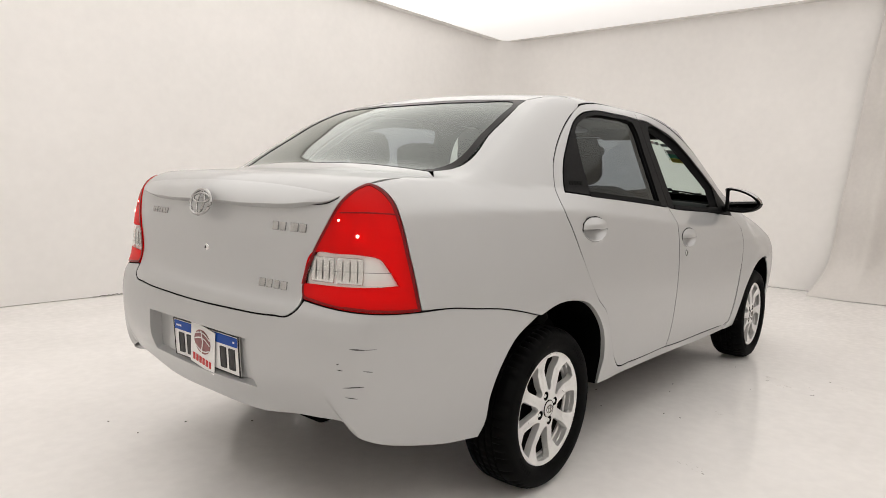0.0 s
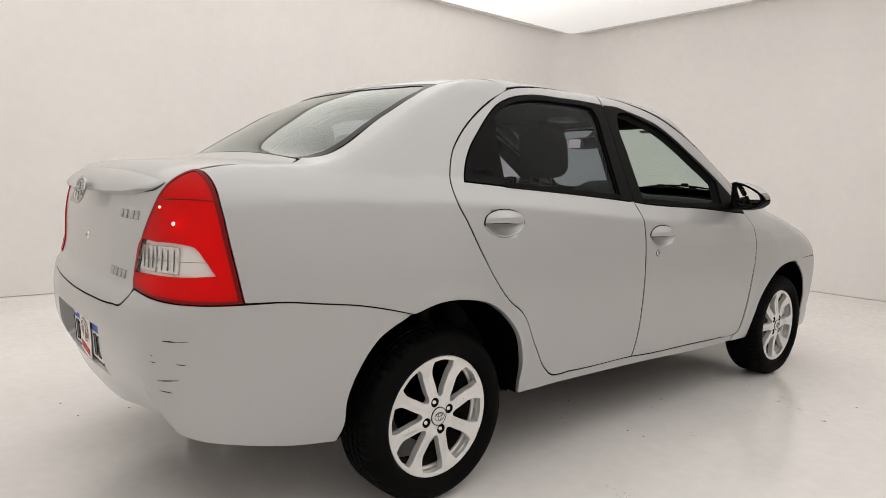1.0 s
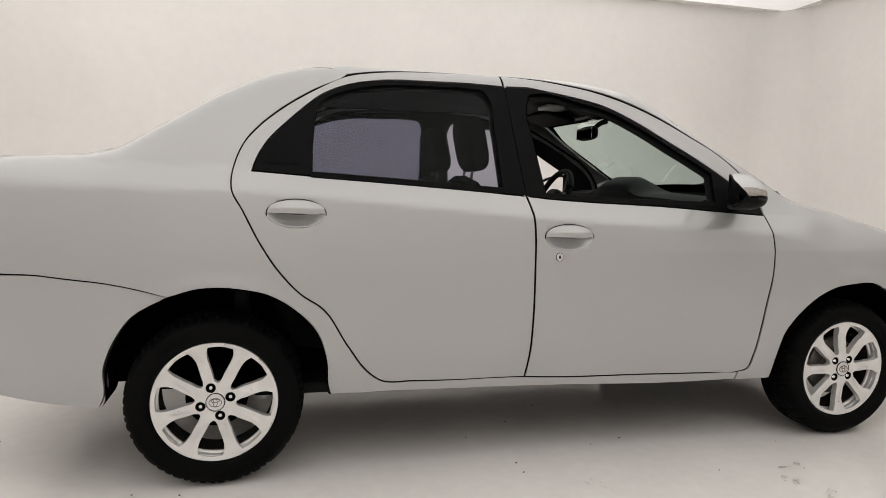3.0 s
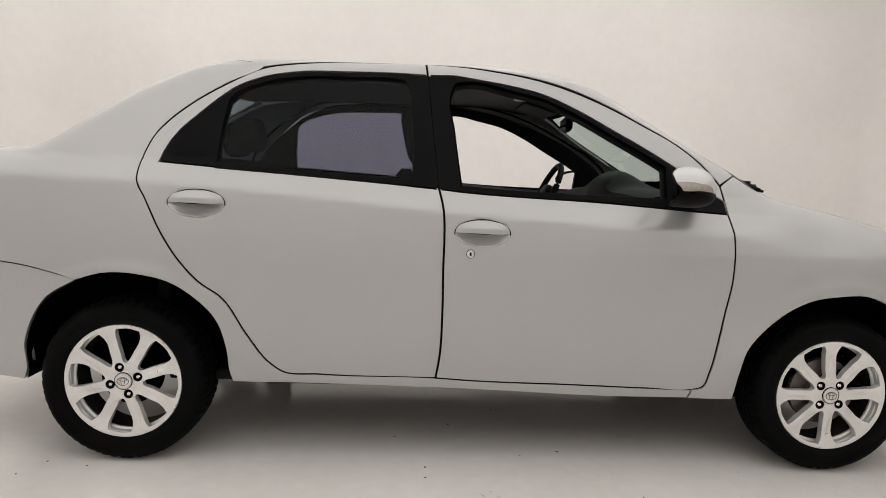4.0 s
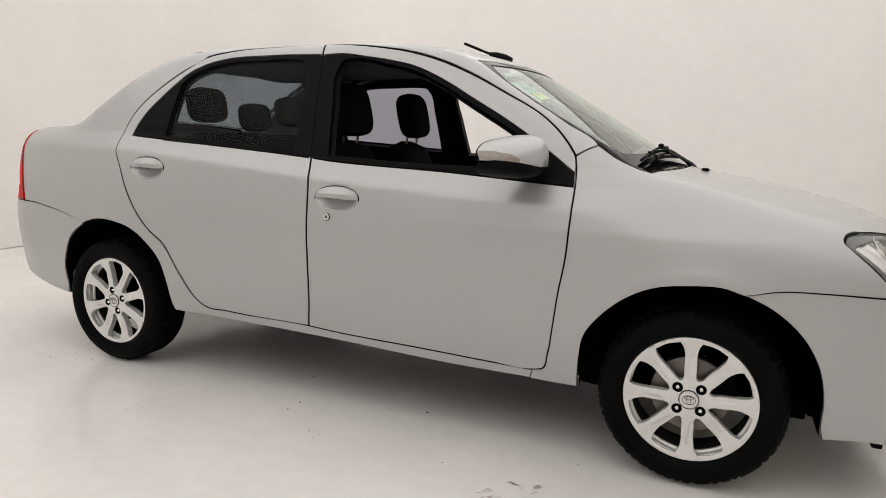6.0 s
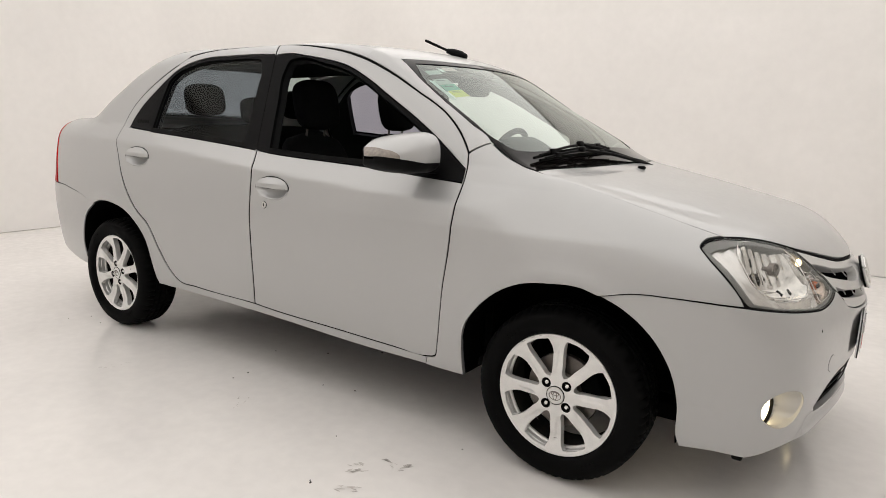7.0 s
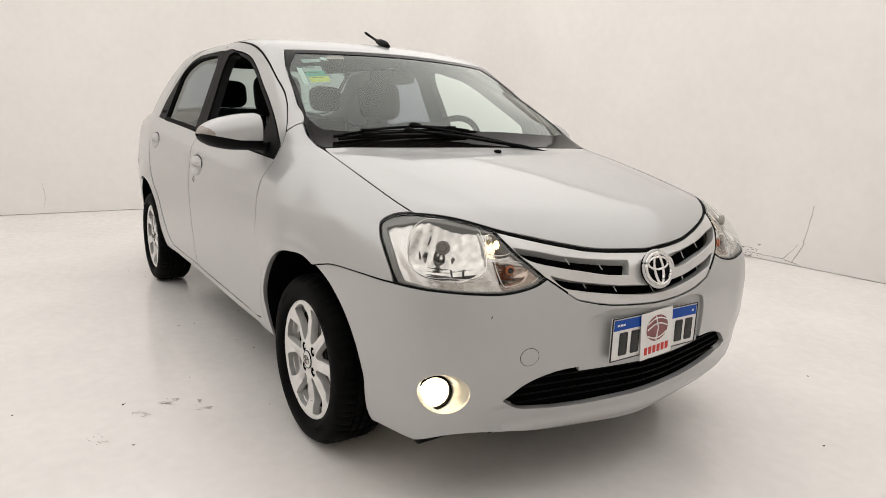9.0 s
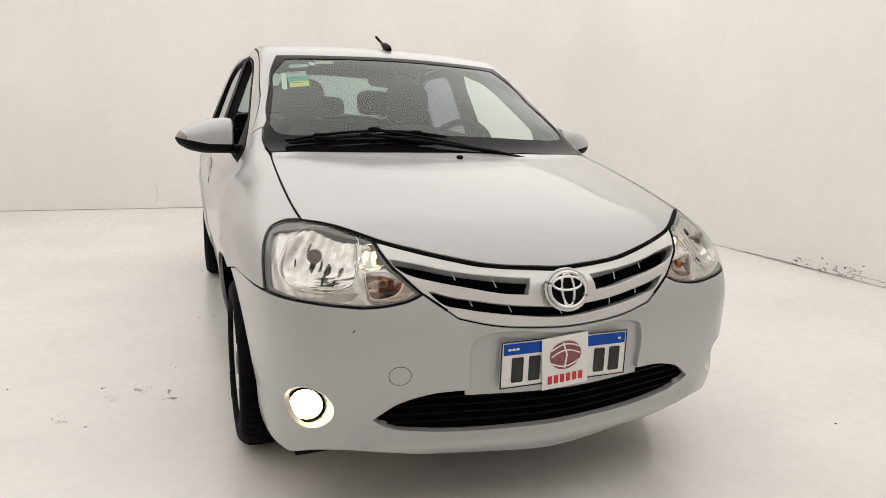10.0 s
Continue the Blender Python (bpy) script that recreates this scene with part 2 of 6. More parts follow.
def form(x, y, z):
    """Below zero inside the body, above zero outside."""
    top = smax(low_top(x, y), cabin_top(x, y), .05)
    return smax(wall(x, y, z), (z - top) * .8, .07 - .034 * np.clip((z - 1.08) / .12, 0, 1))


def root(f, lo, hi):
    """The last crossing from inside (lo) to outside (hi), by halving."""
    lo, hi = np.array(lo, float), np.array(hi, float)
    for _ in range(34):
        mid = (lo + hi) / 2
        out = f(mid) > 0
        hi, lo = np.where(out, mid, hi), np.where(out, lo, mid)
    return (lo + hi) / 2


FX, RX, ARM, WAIST = 2.3, .1, .9, .75   # the two points from which the ends fan out, and metres to a radian


def rays(s):
    """Where the ray for s starts on the car's middle line, and its level direction."""
    af, ar = np.clip((s - FX) / ARM, 0, math.pi), np.clip((RX - s) / ARM, 0, math.pi)
    dx = np.where(af > 0, np.sin(af), np.where(ar > 0, -np.sin(ar), 0))
    return np.clip(s, RX, FX), dx, -np.where(af > 0, np.cos(af), np.cos(ar))


def level(s, z):
    """The place on the skin at s along the flank (its x on the side, fanned round both ends) and height z."""
    s, z = np.asarray(s, float), np.asarray(z, float)
    ox, dx, dy = rays(s)
    r = root(lambda r: form(ox + dx * r, dy * r, z), np.full(z.shape, .02), np.full(z.shape, 1.4))
    return np.stack([ox + dx * r, dy * r, z], -1)


def wrapped(s, w):
    """As level, but above the waist w climbs over the shoulder."""
    s, w = np.asarray(s, float), np.asarray(w, float)
    ox, dx, dy = rays(s)
    up = np.clip((w - WAIST) / .8, 0, 1.5)
    z, c, e = np.minimum(w, WAIST), np.cos(up), np.sin(up)
    r = root(lambda r: form(ox + dx * r * c, dy * r * c, z + r * e), np.full(w.shape, .02), np.full(w.shape, 1.4))
    return np.stack([ox + dx * r * c, dy * r * c, z + r * e], -1)


def unwrap(p):
    x, y, z = np.moveaxis(np.asarray(p, float), -1, 0)
    s = np.where(x > FX, FX + ARM * np.arctan2(x - FX, -y), np.where(x < RX, RX - ARM * np.arctan2(RX - x, -y), x))
    r = np.hypot(x - np.clip(x, RX, FX), y)
    return np.stack([s, np.where(z > WAIST, WAIST + .8 * np.arctan2(z - WAIST, r), z)], -1)


def topped(x, y):
    x, y = np.asarray(x, float), np.asarray(y, float)
    z = root(lambda z: form(x, y, z), np.full(x.shape, .3), np.full(x.shape, 1.7))
    return np.stack([x, y, z], -1)


from mathutils.geometry import delaunay_2d_cdt

# ---- mesh tools ----
def part(name, verts, faces, mat, parent=None, label="", normals=None, sharp=35):
    """Links one mesh, smooth but for edges sharper than the angle, under its thing or part."""
    me = bpy.data.meshes.new(name)
    me.from_pydata(np.asarray(verts, float).tolist(), [], [tuple(int(i) for i in f) for f in faces])
    me.materials.append(mat)
    me.polygons.foreach_set("use_smooth", [True] * len(me.polygons))
    if normals is not None:
        me.normals_split_custom_set_from_vertices(np.asarray(normals, float).tolist())
    elif sharp:
        me.set_sharp_from_angle(angle=radians(sharp))
    ob = new(name, me)
    ob.parent = parent
    return tagged(ob, label)


def join(*bits):
    """Several (verts, faces) as one."""
    vs, fs, n = [], [], 0
    for v, f in bits:
        vs.append(np.asarray(v, float).reshape(-1, 3))
        fs += [tuple(i + n for i in q) for q in f]
        n += len(vs[-1])
    return np.concatenate(vs), fs


def moved(bit, m):
    v = np.asarray(bit[0], float)
    a = np.array(m)
    return v @ a[:3, :3].T + a[:3, 3], bit[1]


def box(x0, x1, y0, y1, z0, z1, r=.0, n=3):
    """A box whose edges are rounded by r."""
    bm = bmesh.new()
    bmesh.ops.create_cube(bm, size=1)
    for v in bm.verts:
        v.co = (x0 + (v.co.x + .5) * (x1 - x0), y0 + (v.co.y + .5) * (y1 - y0), z0 + (v.co.z + .5) * (z1 - z0))
    if r:
        bmesh.ops.bevel(bm, geom=bm.edges[:], offset=r, segments=n, profile=.5, affect="EDGES")
    bm.verts.index_update()
    out = [tuple(v.co) for v in bm.verts], [tuple(v.index for v in f.verts) for f in bm.faces]
    bm.free()
    return out


def sheet(p, wrap_u=False, wrap_v=False):
    """Quads over a grid of places."""
    a, b = p.shape[:2]
    fs = [(i * b + j, (i + 1) % a * b + j, (i + 1) % a * b + (j + 1) % b, i * b + (j + 1) % b) for i in range(a - (not wrap_u)) for j in range(b - (not wrap_v))]
    return p.reshape(-1, 3), fs


def lathe(profile, n=64, a0=0.0, a1=2 * math.pi, wobble=None):
    """A profile of (radius, along) turned about the y axis."""
    pr = np.array(profile, float)
    whole = abs(a1 - a0 - 2 * math.pi) < 1e-6
    a = np.linspace(a0, a1, n, endpoint=not whole)
    r = np.repeat(pr[None, :, 0], n, 0) + (wobble(a[:, None], np.arange(len(pr))[None, :]) if wobble else 0)
    p = np.stack([r * np.cos(a)[:, None], np.broadcast_to(pr[None, :, 1], r.shape), r * np.sin(a)[:, None]], -1)
    return sheet(p, wrap_u=whole)


def tube(path, radius, n=10, caps=True):
    """A round rod along a path; radius may be one number for each place."""
    p = np.array(path, float)
    rad = np.broadcast_to(np.asarray(radius, float), (len(p),))
    t = np.gradient(p, axis=0)
    t /= np.linalg.norm(t, axis=1, keepdims=True)
    u = np.cross(t, np.where(np.abs(t[:, 2:3]) > .9, [[1.0, 0, 0]], [[0, 0, 1.0]]))
    u /= np.linalg.norm(u, axis=1, keepdims=True)
    w = np.cross(t, u)
    a = np.linspace(0, 2 * math.pi, n, endpoint=False)
    g = p[:, None] + rad[:, None, None] * (np.cos(a)[None, :, None] * u[:, None] + np.sin(a)[None, :, None] * w[:, None])
    v, f = sheet(g, wrap_v=True)
    f = [q[::-1] for q in f]
    if caps:
        f += [tuple(range(n)), tuple(range(len(v) - 1, len(v) - n - 1, -1))]
    return v, f


def pillow(sx, sy, sz, e=.35, n=28):
    """A cushion with softly squared sides; e: 1 is round, small is boxy."""
    a, b = np.linspace(-math.pi, math.pi, n, endpoint=False), np.linspace(-math.pi / 2, math.pi / 2, n // 2 + 1)
    pw = lambda v: np.sign(v) * np.abs(v) ** e
    ca, sa, cb, sb = pw(np.cos(a))[:, None], pw(np.sin(a))[:, None], pw(np.cos(b))[None], pw(np.sin(b))[None]
    return sheet(np.stack([sx / 2 * ca * cb, sy / 2 * sa * cb, sz / 2 * np.broadcast_to(sb, (n, n // 2 + 1))], -1), wrap_u=True)


# ---- panels on the skin ----
class Skin:
    """A way to lay a flat outline onto the body: to3 from (u, v), to2 back, and which way is out."""
    def __init__(self, to3, to2, out):
        self.to3, self.to2, self.out = to3, to2, out


FLANK = Skin(wrapped, unwrap, lambda p: np.stack([p[:, 0] - np.clip(p[:, 0], RX, FX), p[:, 1], p[:, 2] - np.minimum(p[:, 2], WAIST)], -1))
LID = Skin(topped, lambda p: np.asarray(p)[..., :2], lambda p: np.broadcast_to([0, 0, 1.0], p.shape))
BX, BZ = -.38, .72   # the line round which the boot lid is unrolled


def rolled(y, w):
    y, w = np.asarray(y, float), np.asarray(w, float)
    c, e = np.cos(w / .5), np.sin(w / .5)
    r = root(lambda r: form(BX - c * r, y, BZ + e * r), np.full(y.shape, .02), np.full(y.shape, 1.0))
    return np.stack([BX - c * r, y, BZ + e * r], -1)


BOOT = Skin(rolled, lambda p: np.stack([np.asarray(p)[..., 1], .5 * np.arctan2(np.asarray(p)[..., 2] - BZ, BX - np.asarray(p)[..., 0])], -1), lambda p: np.stack([p[:, 0] - BX, p[:, 1] * 0, p[:, 2] - BZ], -1))


def S(s, z, c=0):
    """A point of an outline by flank and height; c: a corner."""
    return (*level(np.array([s]), np.array([z]))[0], c)


def T(x, y, c=0):
    """A point of an outline by its plan."""
    return (*topped(np.array([x]), np.array([y]))[0], c)


def halves(pts):
    """The outline of a thing that is alike left and right, from its right half, ends on the middle line."""
    return list(pts) + [(x, -y, z, c) for x, y, z, c in reversed(pts) if abs(y) > .004]


def ring(skin, pts, step=.012):
    """A closed smooth line through the points, in the skin's flat measure."""
    p = skin.to2(np.array([q[:3] for q in pts])) if skin else np.array([q[:2] for q in pts], float)
    corner = [len(q) > (3 if skin else 2) and bool(q[-1]) for q in pts]
    n = len(p)
    d = np.roll(p, -1, 0) - p
    ln = np.linalg.norm(d, axis=1)
    u = d / ln[:, None]
    tan = (np.roll(u, 1, 0) * ln[:, None] + u * np.roll(ln, 1)[:, None]) / (ln + np.roll(ln, 1))[:, None]
    out = []
    for i in range(n):
        j = (i + 1) % n
        m0, m1 = (u[i] if corner[i] else tan[i]) * ln[i], (u[i] if corner[j] else tan[j]) * ln[i]
        for t in np.arange(max(1, math.ceil(ln[i] / step))) / max(1, math.ceil(ln[i] / step)):
            out.append(p[i] * (1 + 2 * t) * (1 - t) ** 2 + m0 * t * (1 - t) ** 2 + p[j] * t * t * (3 - 2 * t) + m1 * t * t * (t - 1))
    out = np.array(out)
    area = np.sum(out[:, 0] * np.roll(out[:, 1], -1) - out[:, 1] * np.roll(out[:, 0], -1))
    return out if area > 0 else out[::-1]


def oval(cx, cy, rx, ry, n=40, power=2.0, turn=0.0):
    a = np.linspace(0, 2 * math.pi, n, endpoint=False)
    c, s = np.cos(a), np.sin(a)
    x, y = rx * np.sign(c) * np.abs(c) ** (2 / power), ry * np.sign(s) * np.abs(s) ** (2 / power)
    return np.stack([cx + x * math.cos(turn) - y * math.sin(turn), cy + x * math.sin(turn) + y * math.cos(turn)], -1)


def grown(loop, by):
    """A loop moved outwards (inwards: minus)."""
    e = np.roll(loop, -1, 0) - loop
    e /= np.maximum(np.linalg.norm(e, axis=1, keepdims=True), 1e-9)
    nrm = np.stack([e[:, 1], -e[:, 0]], -1)
    m = nrm + np.roll(nrm, 1, 0)
    ln = np.maximum(np.linalg.norm(m, axis=1, keepdims=True), .6)
    m /= ln
    return loop + m * by * np.minimum(2 / ln, 1.6), m


def inside(pts, loop):
    x, y = pts[:, 0][:, None], pts[:, 1][:, None]
    x0, y0 = loop.T
    x1, y1 = np.roll(loop, -1, 0).T
    cross = ((y0 > y) != (y1 > y)) & (x < (x1 - x0) * (y - y0) / np.where(y1 == y0, 1e-12, y1 - y0) + x0)
    return cross.sum(1) % 2 == 1


def panel(name, outline, skin, mat, parent, holes=(), h=.03, gap=.0022, depth=.012, lift=0.0, label="", mirror=False, edge=.0014, back=None):
    """A sheet laid on the skin inside an outline, with rounded and turned-in edges. lift: metres off the skin, or a function of (flat places, places)."""
    loops = [grown(outline, -gap)] + [grown(k, gap) for k in holes]
    outs = [loops[0][1]] + [-m for _, m in loops[1:]]
    loops = [k for k, _ in loops]
    lo, hi = outline.min(0), outline.max(0)
    gx, gy = np.meshgrid(np.arange(lo[0], hi[0], h), np.arange(lo[1], hi[1], h), indexing="ij")
    gx = gx + (np.arange(gx.shape[1]) % 2)[None] * h * .5
    g = np.stack([gx.ravel(), gy.ravel()], -1)
    g = g[inside(g, loops[0])]
    for k in loops[1:]:
        g = g[~inside(g, k)]
    edgepts = np.concatenate(loops)
    keep = np.ones(len(g), bool)
    for i in range(0, len(g), 2000):
        keep[i:i + 2000] = ((g[i:i + 2000, None] - edgepts[None]) ** 2).sum(-1).min(1) > (h * .5) ** 2
    g = g[keep]
    uv, at, es = np.concatenate([edgepts, g]), 0, []
    starts = []
    for k in loops:
        starts.append(at)
        es += [(at + i, at + (i + 1) % len(k)) for i in range(len(k))]
        at += len(k)
    vv, _, ff, ov, _, _ = delaunay_2d_cdt([Vector(q) for q in uv], es, [], 1, 1e-7)
    if holes:
        mid = np.array([np.mean([tuple(vv[i]) for i in f], 0) for f in ff])
        cut = np.zeros(len(ff), bool)
        for k in loops[1:]:
            cut |= inside(mid, k)
        ff = [f for f, c in zip(ff, cut) if not c]
    back_to = {o[0]: i for i, o in enumerate(ov) if o}
    uv2 = np.array([tuple(q) for q in vv])

    def place(q):
        p = skin.to3(q[:, 0], q[:, 1])
        return p

    def raw(q):
        p = place(q)
        a, b = place(q + [4e-4, 0]) - place(q - [4e-4, 0]), place(q + [0, 4e-4]) - place(q - [0, 4e-4])
        n = np.cross(a, b)
        n /= np.maximum(np.linalg.norm(n, axis=1, keepdims=True), 1e-12)
        return p, n * np.sign((n * skin.out(p)).sum(1, keepdims=True) + 1e-12)

    def lifted(q):
        p, n = raw(q)
        d = lift(q, p) if callable(lift) else np.full(len(q), float(lift))
        return p + n * d[:, None], n

    p, n = lifted(uv2)
    if callable(lift):
        e = 2.5e-3
        a, b = lifted(uv2 + [e, 0])[0] - lifted(uv2 - [e, 0])[0], lifted(uv2 + [0, e])[0] - lifted(uv2 - [0, e])[0]
        m = np.cross(a, b)
        m /= np.maximum(np.linalg.norm(m, axis=1, keepdims=True), 1e-12)
        n = m * np.sign((m * n).sum(1, keepdims=True) + 1e-12)
    fs = []
    for f in ff:
        a, b, c = (p[i] for i in f[:3])
        fs.append(tuple(f) if np.dot(np.cross(b - a, c - a), n[f[0]]) > 0 else tuple(f)[::-1])
    vs, ns, total = [p], [n], len(p)
    for k, o2, st in zip(loops, outs, starts):
        idx = [back_to[st + i] for i in range(len(k))]
        q, nn = p[idx], n[idx]
        o = place(k + o2 * 2e-3) - place(k)
        o -= nn * (o * nn).sum(1, keepdims=True)
        o /= np.maximum(np.linalg.norm(o, axis=1, keepdims=True), 1e-12)
        vs += [q + o * edge - nn * edge, q + o * edge - nn * depth]
        ns += [o, o]
        c = len(k)
        for i in range(c):
            j = (i + 1) % c
            for r0, r1 in (((idx[i], idx[j]), (total + i, total + j)), ((total + i, total + j), (total + c + i, total + c + j))):
                f = (r0[0], r0[1], r1[1], r1[0])
                fs.append((f, i))
        total += 2 * c
    allv, alln = np.concatenate(vs), np.concatenate(ns)
    done = []
    for f in fs:
        if isinstance(f[0], tuple):
            f = f[0]
            a, b, c = allv[f[0]], allv[f[1]], allv[f[3]]
            want = alln[f[0]] + alln[f[3]]
            f = f if np.dot(np.cross(b - a, c - a), want) > 0 else f[::-1]
        done.append(f)
    ob = part(name, allv, done, mat, parent, label, alln)
    if mirror:
        flip = np.array([1, -1, 1])
        return ob, part(name, allv * flip, [f[::-1] for f in done], mat, mirror if isinstance(mirror, bpy.types.Object) else parent, label, alln * flip)
    return ob


# ---- the studio ----
def slab(name, x0, x1, y0, y1, z0, z1, mat, label):
    v, f = box(x0, x1, y0, y1, z0, z1)
    return tagged(part(name, v, f, mat), label, "studio", kind="structure")


slab("floor", X0 - .2, X1 + .2, Y0 - .2, Y1 + .2, -.12, 0, FLOOR, "glossy white painted studio floor with faint scuffs")
slab("ceiling", X0 - .2, X1 + .2, Y0 - .2, Y1 + .2, TOP, TOP + .15, CEIL, "white painted studio ceiling above the luminous cloth")
JOINT = .004
slab("wall_north", X0 - .15, X1 + .15, Y1, Y1 + .15, JOINT, TOP, WALL, "plain white studio wall with a cracked foot")
slab("wall_west", X0 - .15, X0, Y0, Y1, JOINT, TOP, WALL, "plain white studio wall behind the car")
slab("wall_east", X1, X1 + .15, Y0, Y1, JOINT, TOP, WALL, "plain white studio wall ahead of the car")
# added, never in view: it bounces light onto the car's flank
slab("wall_south", X0 - .15, X1 + .15, Y0 - .15, Y0, JOINT, TOP, UNSEENWALL, "unseen off-white wall added to light the car's flank")



def wall_cove(name, cx, cy, sx, sy, r):
    """The rounded plaster in an upright corner of the room, r its radius."""
    a = np.linspace(0, math.pi / 2, 25)
    px, py = cx + sx * (r - r * np.sin(a)), cy + sy * (r - r * np.cos(a))
    px, py = np.append(px, cx - sx * .02), np.append(py, cy - sy * .02)
    n = len(px)
    v = [(x, y, JOINT) for x, y in zip(px, py)] + [(x, y, TOP) for x, y in zip(px, py)]
    f = [(i, (i + 1) % n, n + (i + 1) % n, n + i) for i in range(n)] + [tuple(reversed(range(n))), tuple(range(n, 2 * n))]
    f = f if sx * sy > 0 else [q[::-1] for q in f]
    tagged(part(name, v, f, WALL), "rounded white plaster in the studio's corner", "studio", kind="structure")


wall_cove("wall_corner_1", X1, Y1, -1, -1, .45)
wall_cove("wall_corner_2", X0, Y1, 1, -1, 1.1)

light = new("ceiling_light")
tagged(light, "large luminous white cloth ceiling that lights the studio", "ceiling light")
v, f = box(X0 + .10, X1 - .10, Y0 + .10, Y1 - .10, TOP - .014, TOP - .004)
part("diffuser", v, f, GLOW, light)
for a, b, c, d in ((X0, X1, Y0, Y0 + .10), (X0, X1, Y1 - .10, Y1), (X0, X0 + .10, Y0 + .10, Y1 - .10), (X1 - .10, X1, Y0 + .10, Y1 - .10)):
    v, f = box(a, b, c, d, TOP - .022, TOP - .002)
    part("edge_frame", v, f, CEIL, light)


def curtain():
    """A hanging cloth whose foot spreads over the floor."""
    u, t = np.meshgrid(np.linspace(0, 1, 200), np.linspace(0, 1, 70), indexing="ij")
    z = TOP * (1 - t) + .004 * t
    foot = np.clip((.55 - z) / .55, 0, 1) ** 2.2
    y = -.98 + .36 * (1 - z / TOP) ** .8 + foot * .12 * (1 - u) ** 4 - u * (-.62 - Y0 - .05)
    folds = np.sin(u * 61 + .8 * np.sin(u * 13)) * (.035 + .02 * np.sin(u * 7)) + .012 * np.sin(u * 140 + z * 1.3)
    x = X1 - .10 + folds * np.clip(z * 1.5 + .25, 0, 1) - foot * (.30 + .05 * np.sin(u * 17)) + .02 * np.sin(z * 5 + u * 9)
    p = np.stack([np.minimum(x, X1 - .02), y, z], -1)
    v1, f1 = sheet(p)
    v2 = v1 + [.004, 0, 0]
    ob = part("curtain", *join((v1, f1), (v2, [q[::-1] for q in f1])), CLOTH, sharp=0)
    return tagged(ob, "grey-white cloth curtain hanging to the studio floor", "curtain")


curtain()


def crack(points, width, rnd, name="wall_crack", label="dark hairline crack in the wall's plaster", mat=None):
    """A jagged dark line on a wall or on the floor, thin at both ends."""
    p = np.array(points, float)
    n = max(3, int(np.linalg.norm(np.diff(p, axis=0), axis=1).sum() / .014))
    k = np.linspace(0, len(p) - 1, n)
    q = np.stack([np.interp(k, np.arange(len(p)), p[:, i]) for i in range(3)], -1)
    flat = np.ptp(p, axis=0) > 1e-6
    q[1:-1] += np.array([[rnd.uniform(-.004, .004) * flat[i] for i in range(3)] for _ in range(n - 2)])
    v, f = tube(q, [width * rnd.uniform(.4, 1.2) for _ in range(n)], 5)
    tagged(part(name, v, f, mat or SCUFF), label, "crack")


rnd = random.Random(7)
crack([(1.779, Y1, .019), (1.864, Y1, .192), (1.853, Y1, .208), (1.884, Y1, .375), (1.90, Y1, .52)], .0032, rnd)
crack([(1.698, Y1, .038), (1.76, Y1, .10), (1.813, Y1, .178)], .0022, rnd)
crack([(1.36, Y1, .045), (1.53, Y1, .038), (1.70, Y1, .038), (1.84, Y1, .012)], .0024, rnd)
crack([(.30, Y1, .006), (.75, Y1, .010), (1.10, Y1, .006), (1.42, Y1, .012)], .0034, rnd, "foot_joint", "dark open joint at the foot of the wall")
crack([(X0, -1.23, .066), (X0, -1.22, .20), (X0, -1.235, .317)], .0015, rnd)
# flaking paint at the wall's foot
flakes = []
for _ in range(46):
    fx, fz = rnd.uniform(.86, 1.50), abs(rnd.gauss(0, .045)) + .010
    w, h = rnd.uniform(.005, .03), rnd.uniform(.003, .010)
    a = [(k / 7 * 2 * math.pi, rnd.uniform(.5, 1.0)) for k in range(7)]
    flakes.append(([(fx + w * m * math.cos(k), Y1 - .0016, fz + h * m * math.sin(k)) for k, m in a] + [(fx + w * m * math.cos(k), Y1 + .001, fz + h * m * math.sin(k)) for k, m in a], [tuple(range(7))] + [(i, i + 7, (i + 1) % 7 + 7, (i + 1) % 7) for i in range(7)]))
tagged(part("flaked_paint", *join(*flakes), FLAKE, sharp=0), "flaking grey paint at the foot of the white wall", "flaked paint", kind="stuff")


def speck(x, y, r):
    """A crumb of grit on the floor."""
    n = 9
    a = [(k / n * 2 * math.pi, rnd.uniform(.55, 1.0)) for k in range(n)]
    sx, tilt = rnd.uniform(.7, 1.9), rnd.uniform(0, 3)
    ringp = [(m * r * (sx * math.cos(k) * math.cos(tilt) - math.sin(k) * math.sin(tilt)), m * r * (sx * math.cos(k) * math.sin(tilt) + math.sin(k) * math.cos(tilt)), 0) for k, m in a]
    v = [(x + p, y + q, .0002) for p, q, _ in ringp] + [(x + p * .6, y + q * .6, r * .45) for p, q, _ in ringp]
    ob = part("floor_speck", v, [(i, (i + 1) % n, (i + 1) % n + n, i + n) for i in range(n)] + [tuple(range(n, 2 * n))], SPECK, sharp=0)
    tagged(ob, "small crumb of dark grit on the white floor", "grit", group="grit on the floor")


for x, y, r in ((1.95, -1.30, .005), (1.07, -.82, .006), (1.07, -.90, .004), (1.58, -.67, .005), (1.17, -.41, .005), (-.84, -.27, .005), (-.26, -.82, .004), (-.11, -.85, .005), (1.43, -.71, .004), (-.81, .90, .006), (-.58, .67, .005), (-.78, .69, .005), (-.37, .48, .006), (1.80, -1.02, .004), (1.85, -1.65, .004), (2.30, -1.32, .004), (3.16, 1.40, .005), (2.22, -.82, .004), (3.54, .76, .005), (1.37, -.23, .006), (.95, -.55, .005), (-.31, -.92, .004), (1.94, -1.29, .003)):
    speck(x, y, r)


